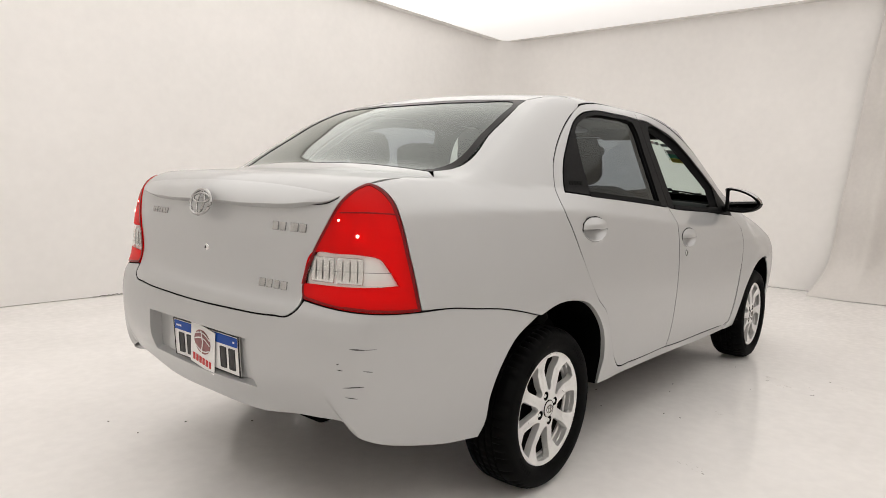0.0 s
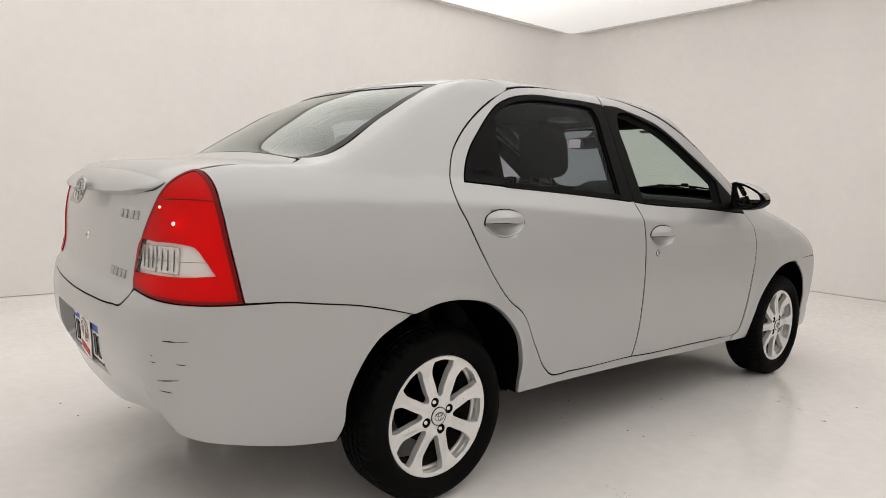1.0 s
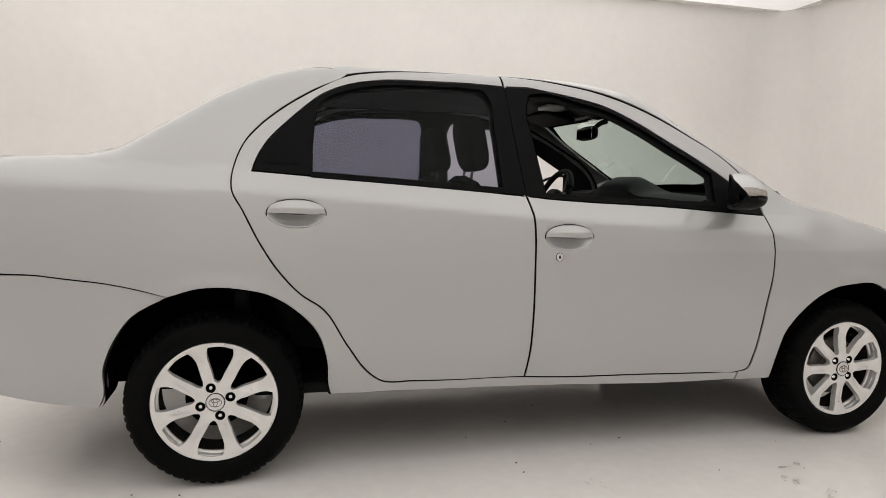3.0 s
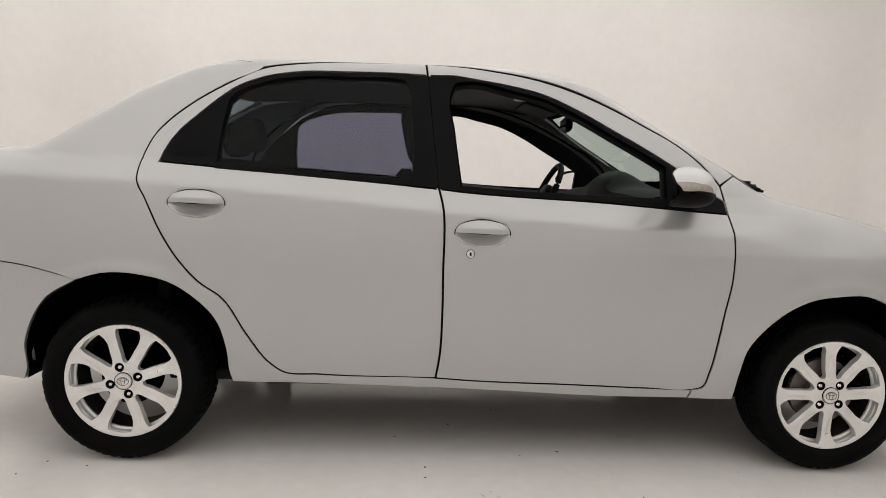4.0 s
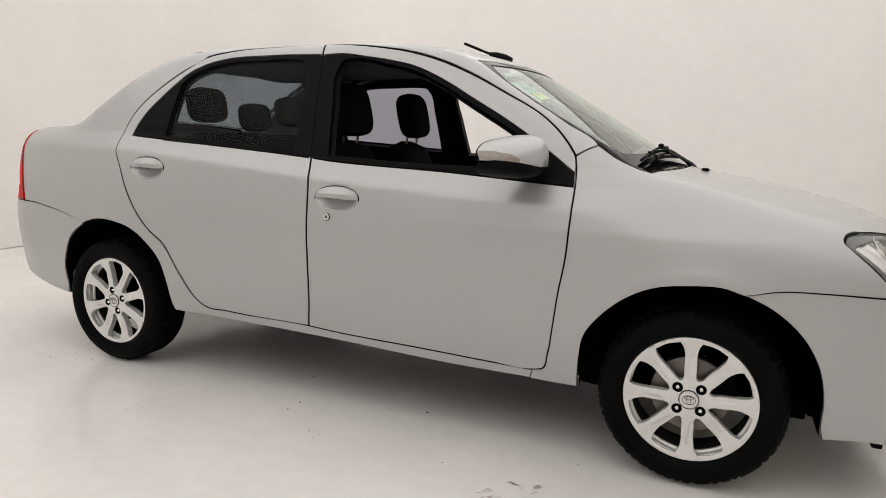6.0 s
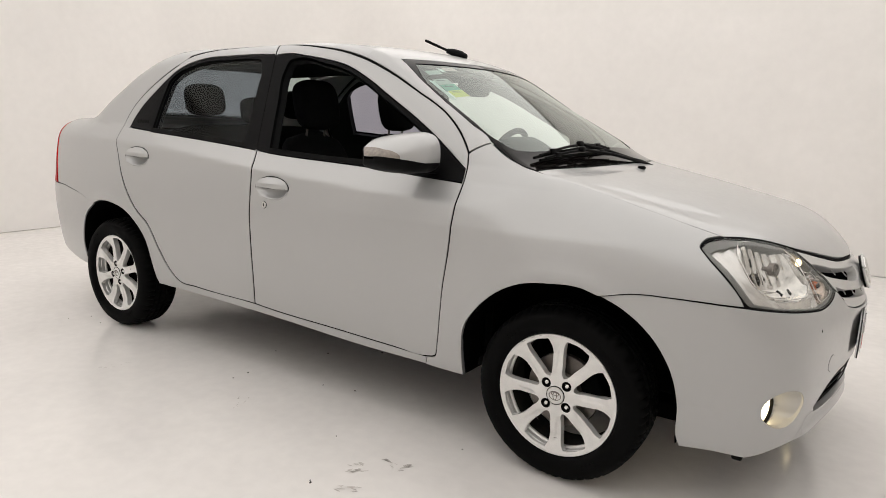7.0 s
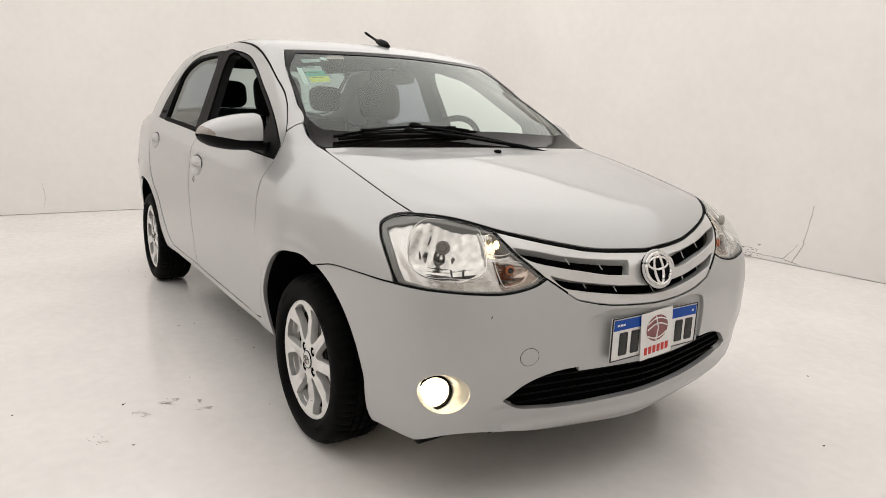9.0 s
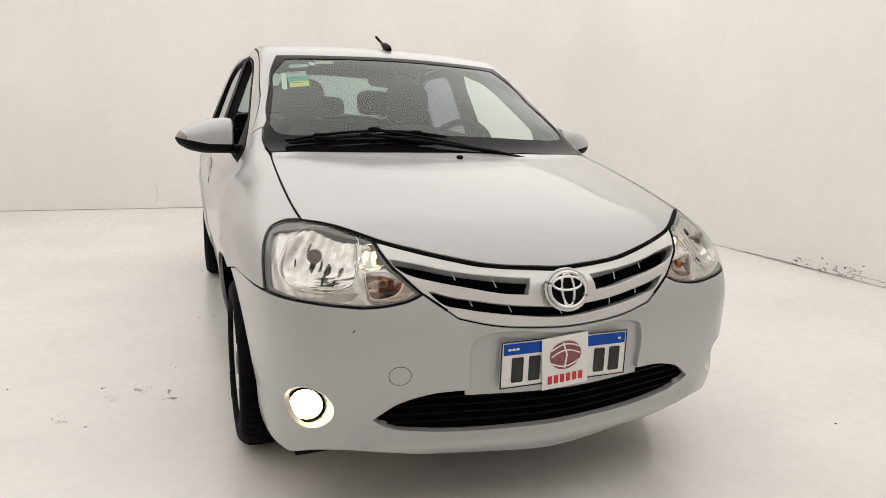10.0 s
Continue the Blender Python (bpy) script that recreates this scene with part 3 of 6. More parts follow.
def scuff(x, y, long, wide, turn):
    """A worn grey mark of a shoe: short streaks side by side, flat on the floor."""
    bits = []
    for k in range(9):
        a, b = rnd.uniform(-.5, .5) * long, rnd.uniform(-.5, .5) * wide
        ln, w = rnd.uniform(.008, .03), rnd.uniform(.0012, .0035)
        c, s = math.cos(turn + rnd.uniform(-.5, .5)), math.sin(turn + rnd.uniform(-.5, .5))
        cx, cy = x + a * math.cos(turn) - b * math.sin(turn), y + a * math.sin(turn) + b * math.cos(turn)
        bits.append(([(cx + ln * p * c - w * q * s, cy + ln * p * s + w * q * c, .0006 + .00025 * k) for p, q in ((-.5, 0), (-.2, -.8), (.3, -1), (.5, 0), (.25, .9), (-.25, 1))], [tuple(range(6))]))
    tagged(part("floor_scuff", *join(*bits), STAIN, sharp=0), "faint grey shoe scuff on the white floor", "scuff", group="scuffs on the floor", kind="stuff")


for x, y, ln, w, a in ((2.07, -1.25, .07, .04, .4), (2.02, -1.16, .06, .03, .9), (2.08, -1.05, .06, .05, .2), (2.13, -1.04, .05, .03, 1.2), (1.99, -1.13, .06, .03, .6), (2.20, -1.42, .08, .05, .3), (1.30, -1.05, .10, .05, 2.2), (.55, -1.15, .12, .05, 1.1), (-.55, -1.25, .10, .05, .5), (3.05, -1.15, .10, .06, 1.4)):
    scuff(x, y, ln, w, a)

# ---- the car ----
car = new("car")
tagged(car, "silver four-door sedan with lit lamps standing on a white floor", "car")
CF, CR = FX + ARM * math.pi / 2, RX - ARM * math.pi / 2   # the middle line at nose and tail, along the flank

# seams shared by neighbours
DOOR_TOP_R = [S(.44, 1.414), S(.56, 1.437), S(.80, 1.452)]
DOOR_TOP_F = [S(1.13, 1.453), S(1.276, 1.440), S(1.421, 1.418), S(1.563, 1.380), S(1.704, 1.324), S(1.843, 1.255), S(1.982, 1.180), S(2.060, 1.116), S(2.098, 1.073)]
B_TOP = S(1.033, 1.456, 1)
B_LINE = [S(1.062, 1.23), S(1.092, .994), S(1.101, .961), S(1.112, .70), S(1.114, .557), S(1.110, .413)]
REAR_EDGE = [S(.321, 1.352), S(.214, 1.281), S(0.136, 1.213), S(0.069, 1.124), S(0.045, 1.045), S(0.049, 0.998), S(0.089, 0.931), S(0.145, 0.824), S(.207, .730), S(.277, .655), S(.347, .606), S(.435, .471), S(.509, .371), S(.551, .339), S(.682, .329)]
B_FOOT = S(1.098, .323, 1)
FRONT_FOOT = [S(1.188, .317), S(1.604, .307), S(1.875, .300), S(2.030, .298), S(2.071, .310), S(2.090, .373)]
A_EDGE = [S(2.104, .473), S(2.117, .585), S(2.136, .714), S(2.140, .799), S(2.141, .876), S(2.136, .944), S(2.130, 1.0)]
A_BASE = S(2.122, 1.040, 1)
SCREEN_SIDE = [T(1.82, -.584), T(1.95, -.609), T(2.07, -.636), T(2.186, -.660)]
SCREEN_TOP = [T(1.775, 0), T(1.756, -.27), T(1.690, -.540, 1)]
HOOD_SEAM = [T(2.435, -.663), T(2.53, -.667), T(2.629, -0.668), T(2.773, -0.667), T(2.894, -0.662)]
BACK_SIDE = [T(-0.335, -0.587), T(-0.102, -0.578), T(0.015, -0.566)]
BACK_TOP = [T(0.167, -0.536, 1), T(0.125, -0.349), T(0.076, 0)]
BACK_FOOT = [T(-.425, 0), T(-.405, -.30), T(-0.377, -0.547, 1)]
BOOT_SEAM = [T(-0.593, -0.623), T(-.45, -.612)]
LAMP_R_OUT = [S(-0.613, 0.784), S(-0.634, 0.883), S(-0.653, 0.967), S(-0.674, 1.025), S(-0.706, 1.060)]
LAMP_R_TOP = S(-0.737, 1.073, 1)
BUMP_R = [S(-0.514, 0.720), S(-0.445, 0.710), S(-0.332, 0.695), S(-0.218, 0.670)]
ARCH_R0 = S(-0.152, 0.653, 1)
BUMP_F = [S(2.773, 0.672), S(2.871, 0.677)]
LAMP_F_OUT = [S(3.000, 0.692), S(2.972, 0.747), S(2.941, 0.803), S(2.936, 0.819), S(2.952, 0.833)]
HOOD_C = T(2.971, -0.655, 1)
HOOD_LAMP = [T(3.050, -0.585), T(3.113, -0.521), T(3.137, -0.492)]
HOOD_NOSE = [T(3.197, -0.371), T(3.223, -0.299), T(3.245, -0.227), T(3.271, -0.068), T(3.276, 0)]
LAMP_F_IN = [S(3.276, 0.768), S(3.323, 0.725)]
LAMP_F_TIP = S(3.364, 0.686, 1)
LAMP_F_LOW = [S(3.340, 0.672), S(3.300, 0.660), S(3.248, 0.654), S(3.185, 0.659), S(3.119, 0.666), S(3.058, 0.671)]


def cup(cs, cz, a, b, deep):
    """A shallow dish pressed into a door."""
    def lift(q, p):
        d = np.hypot((p[:, 0] - cs) / a, (p[:, 2] - cz) / b)
        return -deep * np.clip(1 - d ** 2, 0, 1) ** .8
    return lift


REAR_CUP, FRONT_CUP = (.262, .925), (1.245, .851)
RWIN = [S(0.120, 1.064, 1), S(.305, 1.052), S(1.008, 1.006), S(1.090, 1.000, 1), S(1.043, 1.409, 1), S(.924, 1.412), S(.761, 1.410), S(.552, 1.400), S(.437, 1.375), S(.355, 1.338), S(.295, 1.291), S(.237, 1.237), S(.172, 1.169), S(0.130, 1.095)]
RGLASS = [S(.310, 1.055, 1), S(.318, 1.20), S(.331, 1.295, 1), S(.365, 1.327), S(.445, 1.362), S(.552, 1.386), S(.761, 1.396), S(.905, 1.397), S(.958, 1.389), S(.978, 1.362), S(.990, 1.25), S(1.005, 1.017, 1)]
FWIN = [S(1.043, 1.409, 1), S(1.134, 1.411), S(1.221, 1.400), S(1.350, 1.381), S(1.466, 1.355), S(1.605, 1.296), S(1.731, 1.228), S(1.839, 1.170), S(1.947, 1.106), S(2.126, .984, 1), S(2.1305, .9415, 1), S(1.966, .951), S(1.704, .968), S(1.166, .992), S(1.090, .998, 1)]
FOPEN = [S(1.168, 1.006, 1), S(1.140, 1.20), S(1.126, 1.34), S(1.142, 1.380), S(1.185, 1.391), S(1.350, 1.366), S(1.466, 1.339), S(1.605, 1.278), S(1.731, 1.208), S(1.839, 1.149), S(1.918, 1.103, 1), S(1.914, .982, 1), S(1.704, .980), S(1.40, .993)]


def doors():
    rear_out = ring(FLANK, [B_TOP] + DOOR_TOP_R[::-1] + REAR_EDGE + [B_FOOT] + B_LINE[::-1])
    front_out = ring(FLANK, [B_TOP] + DOOR_TOP_F + [A_BASE] + A_EDGE[::-1] + FRONT_FOOT[::-1] + [B_FOOT] + B_LINE[::-1])
    rwin, rglass, fwin, fopen = (ring(FLANK, k) for k in (RWIN, RGLASS, FWIN, FOPEN))
    rhole = np.stack([rwin[:, 0] - .012 * np.clip((rwin[:, 0] - .98) / .03, 0, 1), rwin[:, 1]], -1)
    fhole = np.stack([fwin[:, 0] + .012 * np.clip((1.16 - fwin[:, 0]) / .03, 0, 1), fwin[:, 1]], -1)
    rd, rd2 = panel("rear_door", rear_out, FLANK, PAINT, car, [rhole], h=.017, gap=.0050, lift=cup(*REAR_CUP, .093, .042, .030), mirror=True)
    fd, fd2 = panel("front_door", front_out, FLANK, PAINT, car, [fhole], h=.017, gap=.0050, lift=cup(*FRONT_CUP, .093, .042, .030), mirror=True)
    panel("window_surround", rwin, FLANK, BLACK, rd, [grown(rglass, -.004)[0]], gap=.0022, lift=.0018, depth=.02, mirror=rd2, label="black plastic window surround")
    panel("window_glass", rglass, FLANK, DARKGLASS, rd, gap=.0005, lift=-.011, depth=.004, mirror=rd2, label="dark smoked window glass")
    panel("window_surround", fwin, FLANK, BLACK, fd, [fopen], gap=.0022, lift=.0018, depth=.03, mirror=fd2, label="black plastic surround of an open window")
    for d, d2, c in ((rd, rd2, REAR_CUP), (fd, fd2, FRONT_CUP)):
        a = np.linspace(0, math.pi, 15)
        pts = [(c[0] + .0925 * math.cos(k), c[1] + .002 + .0405 * math.sin(k) ** .8, 1 if i in (0, 14) else 0) for i, k in enumerate(a)]
        lower = [(c[0] - .05, c[1] + .001), (c[0], c[1]), (c[0] + .05, c[1] - .001)]
        loop = ring(FLANK, [S(q[0], q[1], q[2] if len(q) > 2 else 0) for q in pts + lower])
        grip = lambda q, p, c=c: .003 + .016 * np.clip(1 - ((p[:, 0] - c[0]) / .1) ** 2, 0, 1) * np.clip(1 - np.abs(p[:, 2] - c[1] - .015) / np.where(p[:, 2] > c[1] + .015, .032, .05), 0, 1)
        panel("door_handle", loop, FLANK, PAINT, d, h=.005, gap=0, depth=.016, edge=.003, lift=grip, mirror=d2)
        panel("handle_rim", oval(c[0], unwrap(np.array(S(*c)[:3]))[1], .0985, .0475, 60), FLANK, SEAL, d, [oval(c[0], unwrap(np.array(S(*c)[:3]))[1], .0940, .0428, 60)], h=.02, gap=0, lift=lambda q, p, c=c: .0016 - .008 * np.clip((c[1] - .004 - p[:, 2]) / .012, 0, 1), depth=.004, edge=.0004, mirror=d2, label="dark joint round the handle dish")
        w = unwrap(np.array(S(*c)[:3]))[1]
        panel("handle_dish", oval(c[0], w, .0945, .0438, 60), FLANK, PAINT, d, h=.006, gap=0, depth=.004, edge=.0008, lift=lambda q, p, c=c, w=w: .0020 - .023 * np.clip(1 - np.hypot((q[:, 0] - c[0]) / .0945, (q[:, 1] - w) / .0438) ** 2.6, 0, 1), mirror=d2, label="silver finger dish under the grip")
        slot = ring(FLANK, [S(c[0] - .088, c[1] + .001, 1), S(c[0], c[1] - .0030), S(c[0] + .088, c[1], 1), S(c[0], c[1] + .0005)])
        panel("handle_slot", slot, FLANK, SEAL, d, h=.01, gap=0, depth=.008, edge=.0004, lift=lambda q, p, c=c: .004 + .006 * np.clip(1 - ((p[:, 0] - c[0]) / .1) ** 2, 0, 1), mirror=d2, label="dark slot under the grip")
    # belt mouldings under the glass
    for d, d2, w in ((rd, rd2, [(.31, 1.060), (.65, 1.041), (1.004, 1.020)]), (fd, fd2, [(1.17, 1.004), (1.5, .990), (1.91, .983)])):
        pts = [S(k[0], k[1] + .004) for k in w] + [S(k[0], k[1] - .012) for k in reversed(w)]
        pts = [(*q[:3], 1 if i in (0, 2, 3, 5) else 0) for i, q in enumerate(pts)]
        panel("belt_moulding", ring(FLANK, pts), FLANK, SEAL, d, h=.02, gap=0, lift=.004, depth=.012, edge=.003, mirror=d2, label="black rubber belt moulding")
    # keyhole of the front door
    k = S(1.205, .779)
    for nm, r0, mat, dep, up in (("lock_ring", .0142, SEAL, .004, .0015), ("key_lock", .0125, CHROME, .008, .004), ("key_slot", .0032, INK, .003, .0048)):
        loop = oval(1.205, unwrap(np.array(k[:3]))[1], r0, r0 * 1.9 if nm == "key_slot" else r0, 24)
        panel(nm, loop, FLANK, mat, fd, h=.006, gap=0, lift=up, depth=dep, edge=.001)
    # the dark quarter piece behind the rear glass has plain bars where its lettering stands
    for i in range(5):
        w0 = .168 + i * .021
        panel("moulded_bar", ring(FLANK, [S(w0, 1.088, 1), S(w0 + .015, 1.088, 1), S(w0 + .015, 1.103, 1), S(w0, 1.103, 1)]), FLANK, SEAL, rd, h=.02, gap=0, lift=.0034, depth=.002, edge=.0005)


doors()

# body sides
quarter = ring(FLANK, DOOR_TOP_R[:1] + REAR_EDGE + [B_FOOT[:3] + (0,)] + FRONT_FOOT[:3] + [S(2.034, .2975, 1), S(2.024, .264, 1), S(1.744, .263), S(1.188, .282), S(.65, .292), S(.380, .296, 1), S(.370, .335), S(.364, .422), S(.331, .526), S(.261, .602), S(.177, .655), S(0.076, 0.678), S(-0.054, 0.679), ARCH_R0] + BUMP_R[::-1] + [S(-0.601, 0.723, 1)] + LAMP_R_OUT + [LAMP_R_TOP] + BOOT_SEAM + [T(-0.377, -0.547, 1)] + BACK_SIDE + [T(0.167, -0.536, 1)])
fender = ring(FLANK, [A_BASE] + A_EDGE[::-1] + FRONT_FOOT[5:2:-1] + [S(2.034, .2975, 1), S(2.024, .264, 1), S(2.191, .263, 1), S(2.198, .381), S(2.212, .46), S(2.26, .532), S(2.331, .597), S(2.427, 0.645), S(2.537, 0.663), S(2.637, 0.664), S(2.683, 0.650, 1)] + BUMP_F + [S(3.005, 0.676, 1)] + LAMP_F_OUT + [HOOD_C] + HOOD_SEAM[::-1] + [T(2.362, -.664, 1), T(2.325, -.670), T(2.262, -.673), T(2.188, -.662, 1), T(2.152, -.689)])


def arch_lip(x0):
    """The slight swelling of the panel round a wheel opening."""
    def lift(q, p):
        d = np.hypot(p[:, 0] - x0, p[:, 2] - .30)
        return .010 * np.exp(-((d - .385) / .035) ** 2) * np.clip((p[:, 2] - .25) * 6, 0, 1) + .004 * np.exp(-((d - .47) / .08) ** 2)
    return lift


panel("quarter_panel", quarter, FLANK, PAINT, car, h=.018, gap=.0032, depth=.02, lift=arch_lip(0.0), mirror=True, label="silver rear wing and sill in one piece")
panel("front_fender", fender, FLANK, PAINT, car, h=.017, gap=.0032, depth=.02, lift=arch_lip(2.55), mirror=True)

roof_half = SCREEN_TOP + SCREEN_SIDE + [T(2.188, -.662, 1), T(2.152, -.689), A_BASE] + DOOR_TOP_F[::-1] + [B_TOP[:3] + (0,)] + DOOR_TOP_R[::-1][:2] + [DOOR_TOP_R[0][:3] + (1,)] + BACK_TOP
panel("roof_panel", ring(LID, halves(roof_half)), LID, PAINT, car, h=.03, gap=.0032)
hood_half = [T(2.445, 0), T(2.418, -.40), T(2.366, -.655, 1)] + HOOD_SEAM + [HOOD_C] + [T(x - .005, y + .004) for x, y, _, _ in HOOD_LAMP] + [T(x - .004, y) for x, y, _, _ in HOOD_NOSE]


def hood_shape(q, p):
    """Two soft ridges that run to the nose, with a slightly raised middle."""
    a = np.abs(p[:, 1])
    return .005 / (1 + np.exp((a - (.62 - (p[:, 0] - 2.4) * .25)) / .02)) - .003


hood = panel("hood", ring(LID, halves(hood_half)), LID, PAINT, car, h=.024, gap=.0032, depth=.018, lift=hood_shape)

# boot lid
boot_half = BACK_FOOT[:2] + [T(-0.390, -0.543, 1)] + BOOT_SEAM[::-1] + [LAMP_R_TOP, S(-0.798, 1.021), S(-0.832, 0.950), S(-0.866, 0.872), S(-0.889, 0.803), S(-0.887, 0.748), S(-0.895, 0.720), S(-0.920, 0.696), S(-0.972, 0.688), S(-1.163, 0.680), S(CR, .678)]
boot = panel("boot_lid", ring(BOOT, halves(boot_half)), BOOT, PAINT, car, h=.022, gap=.0028)


def spoiler_lift(q, p):
    top, low = 1.066 - .02 * (p[:, 1] / .55) ** 2, 1.001 + .03 * (np.abs(p[:, 1]) / .55) ** 4
    k = np.clip((top - p[:, 2]) / (top - low), 0, 1.2)
    return .003 + .022 * k ** .8 * np.clip(1 - (np.abs(p[:, 1]) / .56) ** 6, 0, 1)


spoiler_half = [S(CR, 1.066), S(-1.054, 1.061), S(-0.894, 1.048), S(-0.803, 1.035, 1), S(-0.817, 1.025), S(-0.895, 1.009), S(-1.057, 0.999), S(CR, 1.001)]
panel("boot_spoiler", ring(FLANK, halves(spoiler_half)), FLANK, PAINT, boot, h=.010, gap=0, depth=.03, edge=.0022, lift=spoiler_lift)
panel("spoiler_joint", ring(FLANK, halves(spoiler_half)) - [0, .0028], FLANK, SEAL, boot, h=.03, gap=0, depth=.004, edge=.0004, lift=.0006, label="dark joint under the spoiler lip")

# bumpers
def step(v, a, b):
    t = np.clip((v - a) / (b - a), 0, 1)
    return t * t * (3 - 2 * t)


def rear_shape(q, p):
    a, z = np.abs(p[:, 1]), p[:, 2]
    edge_at = .585 + (.52 - z) * .45
    chin = step(z, .53, .36) * step(a, edge_at + .020, edge_at - .012)
    return -.036 * chin * (p[:, 0] < -.6)


rear_half = [S(CR, .677), S(-1.163, 0.679), S(-0.972, 0.687), S(-0.920, 0.694), S(-0.893, 0.720), S(-0.882, 0.742, 1), S(-0.818, 0.734), S(-0.743, 0.727), S(-0.661, 0.722), S(-0.601, 0.721, 1)] + BUMP_R + [ARCH_R0, S(-0.271, 0.580), S(-0.320, 0.509), S(-0.358, 0.414), S(-0.370, 0.319), S(-0.392, 0.276, 1), S(-0.509, 0.291), S(-0.630, 0.325), S(-0.691, 0.346), S(-0.727, 0.364), S(-0.779, 0.397), S(-0.862, 0.393), S(-1.058, 0.351), S(CR, .345)]
well = ring(FLANK, [S(CR, .600), S(CR + .250, .597, 1), S(CR + .262, .446, 1), S(CR, .438), S(CR - .292, .446, 1), S(CR - .278, .596, 1)])
rear_bumper = panel("rear_bumper", ring(FLANK, halves(rear_half)), FLANK, PAINT, car, [well], h=.0135, gap=.0036, depth=.045, lift=rear_shape, label="silver rear bumper with black scrapes at its corner")

panel("plate_recess", grown(well, .012)[0], FLANK, PAINT, rear_bumper, h=.03, gap=0, lift=-.042, depth=.01, label="recessed silver plate field")

intake_half = [S(CF, .572), S(3.504, 0.573), S(3.487, 0.566), S(3.481, 0.551), S(3.481, 0.425, 1), S(3.393, 0.419), S(3.318, 0.393), S(3.266, 0.350, 1), S(3.296, 0.321), S(3.374, 0.302), S(3.483, 0.294), S(3.613, 0.295), S(CF, .295)]
intake = ring(FLANK, halves(intake_half))
FOG = (3.125, 0.383)
fog_r = oval(*FOG, .056, .057, 48)
fog_l = oval(2 * CF - FOG[0], FOG[1], .056, .057, 48)


def front_shape(q, p):
    a, z = np.abs(p[:, 1]), p[:, 2]
    return (.006 * step(z, .272, .258) * step(z, .215, .240) - .008 * step(z, .256, .272) * step(z, .335, .315)) * step(a, .60, .50)


front_half = [S(CF, .590), S(3.647, 0.592), S(3.523, 0.604), S(3.448, 0.623, 1), LAMP_F_TIP] + LAMP_F_LOW + [S(3.004, 0.675, 1)] + BUMP_F[::-1] + [S(2.683, 0.650, 1), S(2.746, 0.620), S(2.818, 0.557), S(2.869, 0.471), S(2.899, 0.369), S(2.915, 0.239), S(2.924, 0.219, 1), S(2.998, .231), S(3.060, 0.221, 1), S(3.134, 0.251), S(3.219, 0.253), S(3.389, 0.227), S(3.589, 0.210), S(CF, .203)]
front_bumper = panel("front_bumper", ring(FLANK, halves(front_half)), FLANK, PAINT, car, [intake, fog_r, fog_l], h=.014, gap=.0036, depth=.018, lift=front_shape)
chin_half = [S(CF, .212), S(3.589, 0.218), S(3.389, 0.234), S(3.219, 0.261), S(3.095, 0.244, 1), S(3.070, 0.209, 1), S(3.219, 0.225), S(3.400, 0.201), S(CF, .178)]
panel("chin_strip", ring(FLANK, halves(chin_half)), FLANK, BLACK, front_bumper, h=.03, gap=0, lift=-.03, depth=.02, label="black plastic chin strip")
recess_half = [S(CF, .586), S(3.470, 0.587, 1), S(3.470, 0.406, 1), S(CF, .405)]
panel("plate_recess", ring(FLANK, halves(recess_half)), FLANK, PAINT, front_bumper, h=.03, gap=0, lift=-.013, depth=.012, label="recessed silver plate field")
# towing-eye cover
panel("towing_cover", oval(3.320, 0.476, .0222, .0235, 40), FLANK, PAINT, front_bumper, h=.012, gap=0, lift=.0016, depth=.006, edge=.0016)
panel("towing_joint", oval(3.320, 0.476, .0242, .0257, 44), FLANK, SEAL, front_bumper, [oval(3.320, 0.476, .0232, .0246, 44)], h=.02, gap=0, lift=.0004, depth=.003, edge=.0003)

# lower grille: a black sheet painted as shaded depth, with slats
back_field = [S(CF, .60), S(3.420, 0.600), S(3.250, 0.469), S(3.199, 0.359), S(3.240, 0.269), S(3.400, 0.246), S(CF, .235)]
panel("intake_back", ring(FLANK, halves(back_field)), FLANK, DEEPDARK, front_bumper, h=.04, gap=0, lift=-.027, depth=.02, label="black sheet for the shaded depth of the lower grille")
for k in range(4):
    z = .328 + k * .0245
    half = .455 if k else .40
    half = (.40, .455, .44, .42, .37)[k]
    ys = np.linspace(-half, half, 33)
    s = CF + ys / .93
    rail = level(s, np.full(33, z))
    rail[:, 0] -= .020
    v, f = tube(rail, .0022, 8)
    part("grille_slat", v, f, BLACK, front_bumper)

# upper grille
grille_half = HOOD_NOSE[::-1] + [T(3.137, -0.492, 1)] + LAMP_F_IN + [LAMP_F_TIP, S(3.448, 0.624, 1), S(3.523, 0.605), S(3.647, 0.593), S(CF, .591)]
slot1 = [S(3.281, 0.769, 1), S(3.362, 0.753), S(3.430, 0.739), S(3.527, 0.726), S(3.625, 0.717, 1), S(3.616, 0.679, 1), S(3.566, 0.682), S(3.471, 0.699), S(3.389, 0.717), S(3.324, 0.737)]
slot2 = [S(3.376, 0.693, 1), S(3.430, 0.677), S(3.496, 0.665), S(3.565, 0.654), S(3.645, 0.647), S(CF, .643)]
slot2b = [S(CF, .618), S(3.605, 0.625), S(3.523, 0.636), S(3.457, 0.648), S(3.414, 0.659)]
s1r = ring(FLANK, slot1)
s1l = ring(FLANK, [(x, -y, z, c) for x, y, z, c in slot1])
s2 = ring(FLANK, slot2 + [(x, -y, z, c) for x, y, z, c in slot2[-2::-1]] + [(x, -y, z, c) for x, y, z, c in slot2b[:0:-1]] + slot2b)


def grille_shape(q, p):
    return -.004 + .010 * np.exp(-((p[:, 2] - .70 - .11 * p[:, 1] ** 2) / .02) ** 2) * np.clip(1 - np.abs(p[:, 1]) / .5, 0, 1)


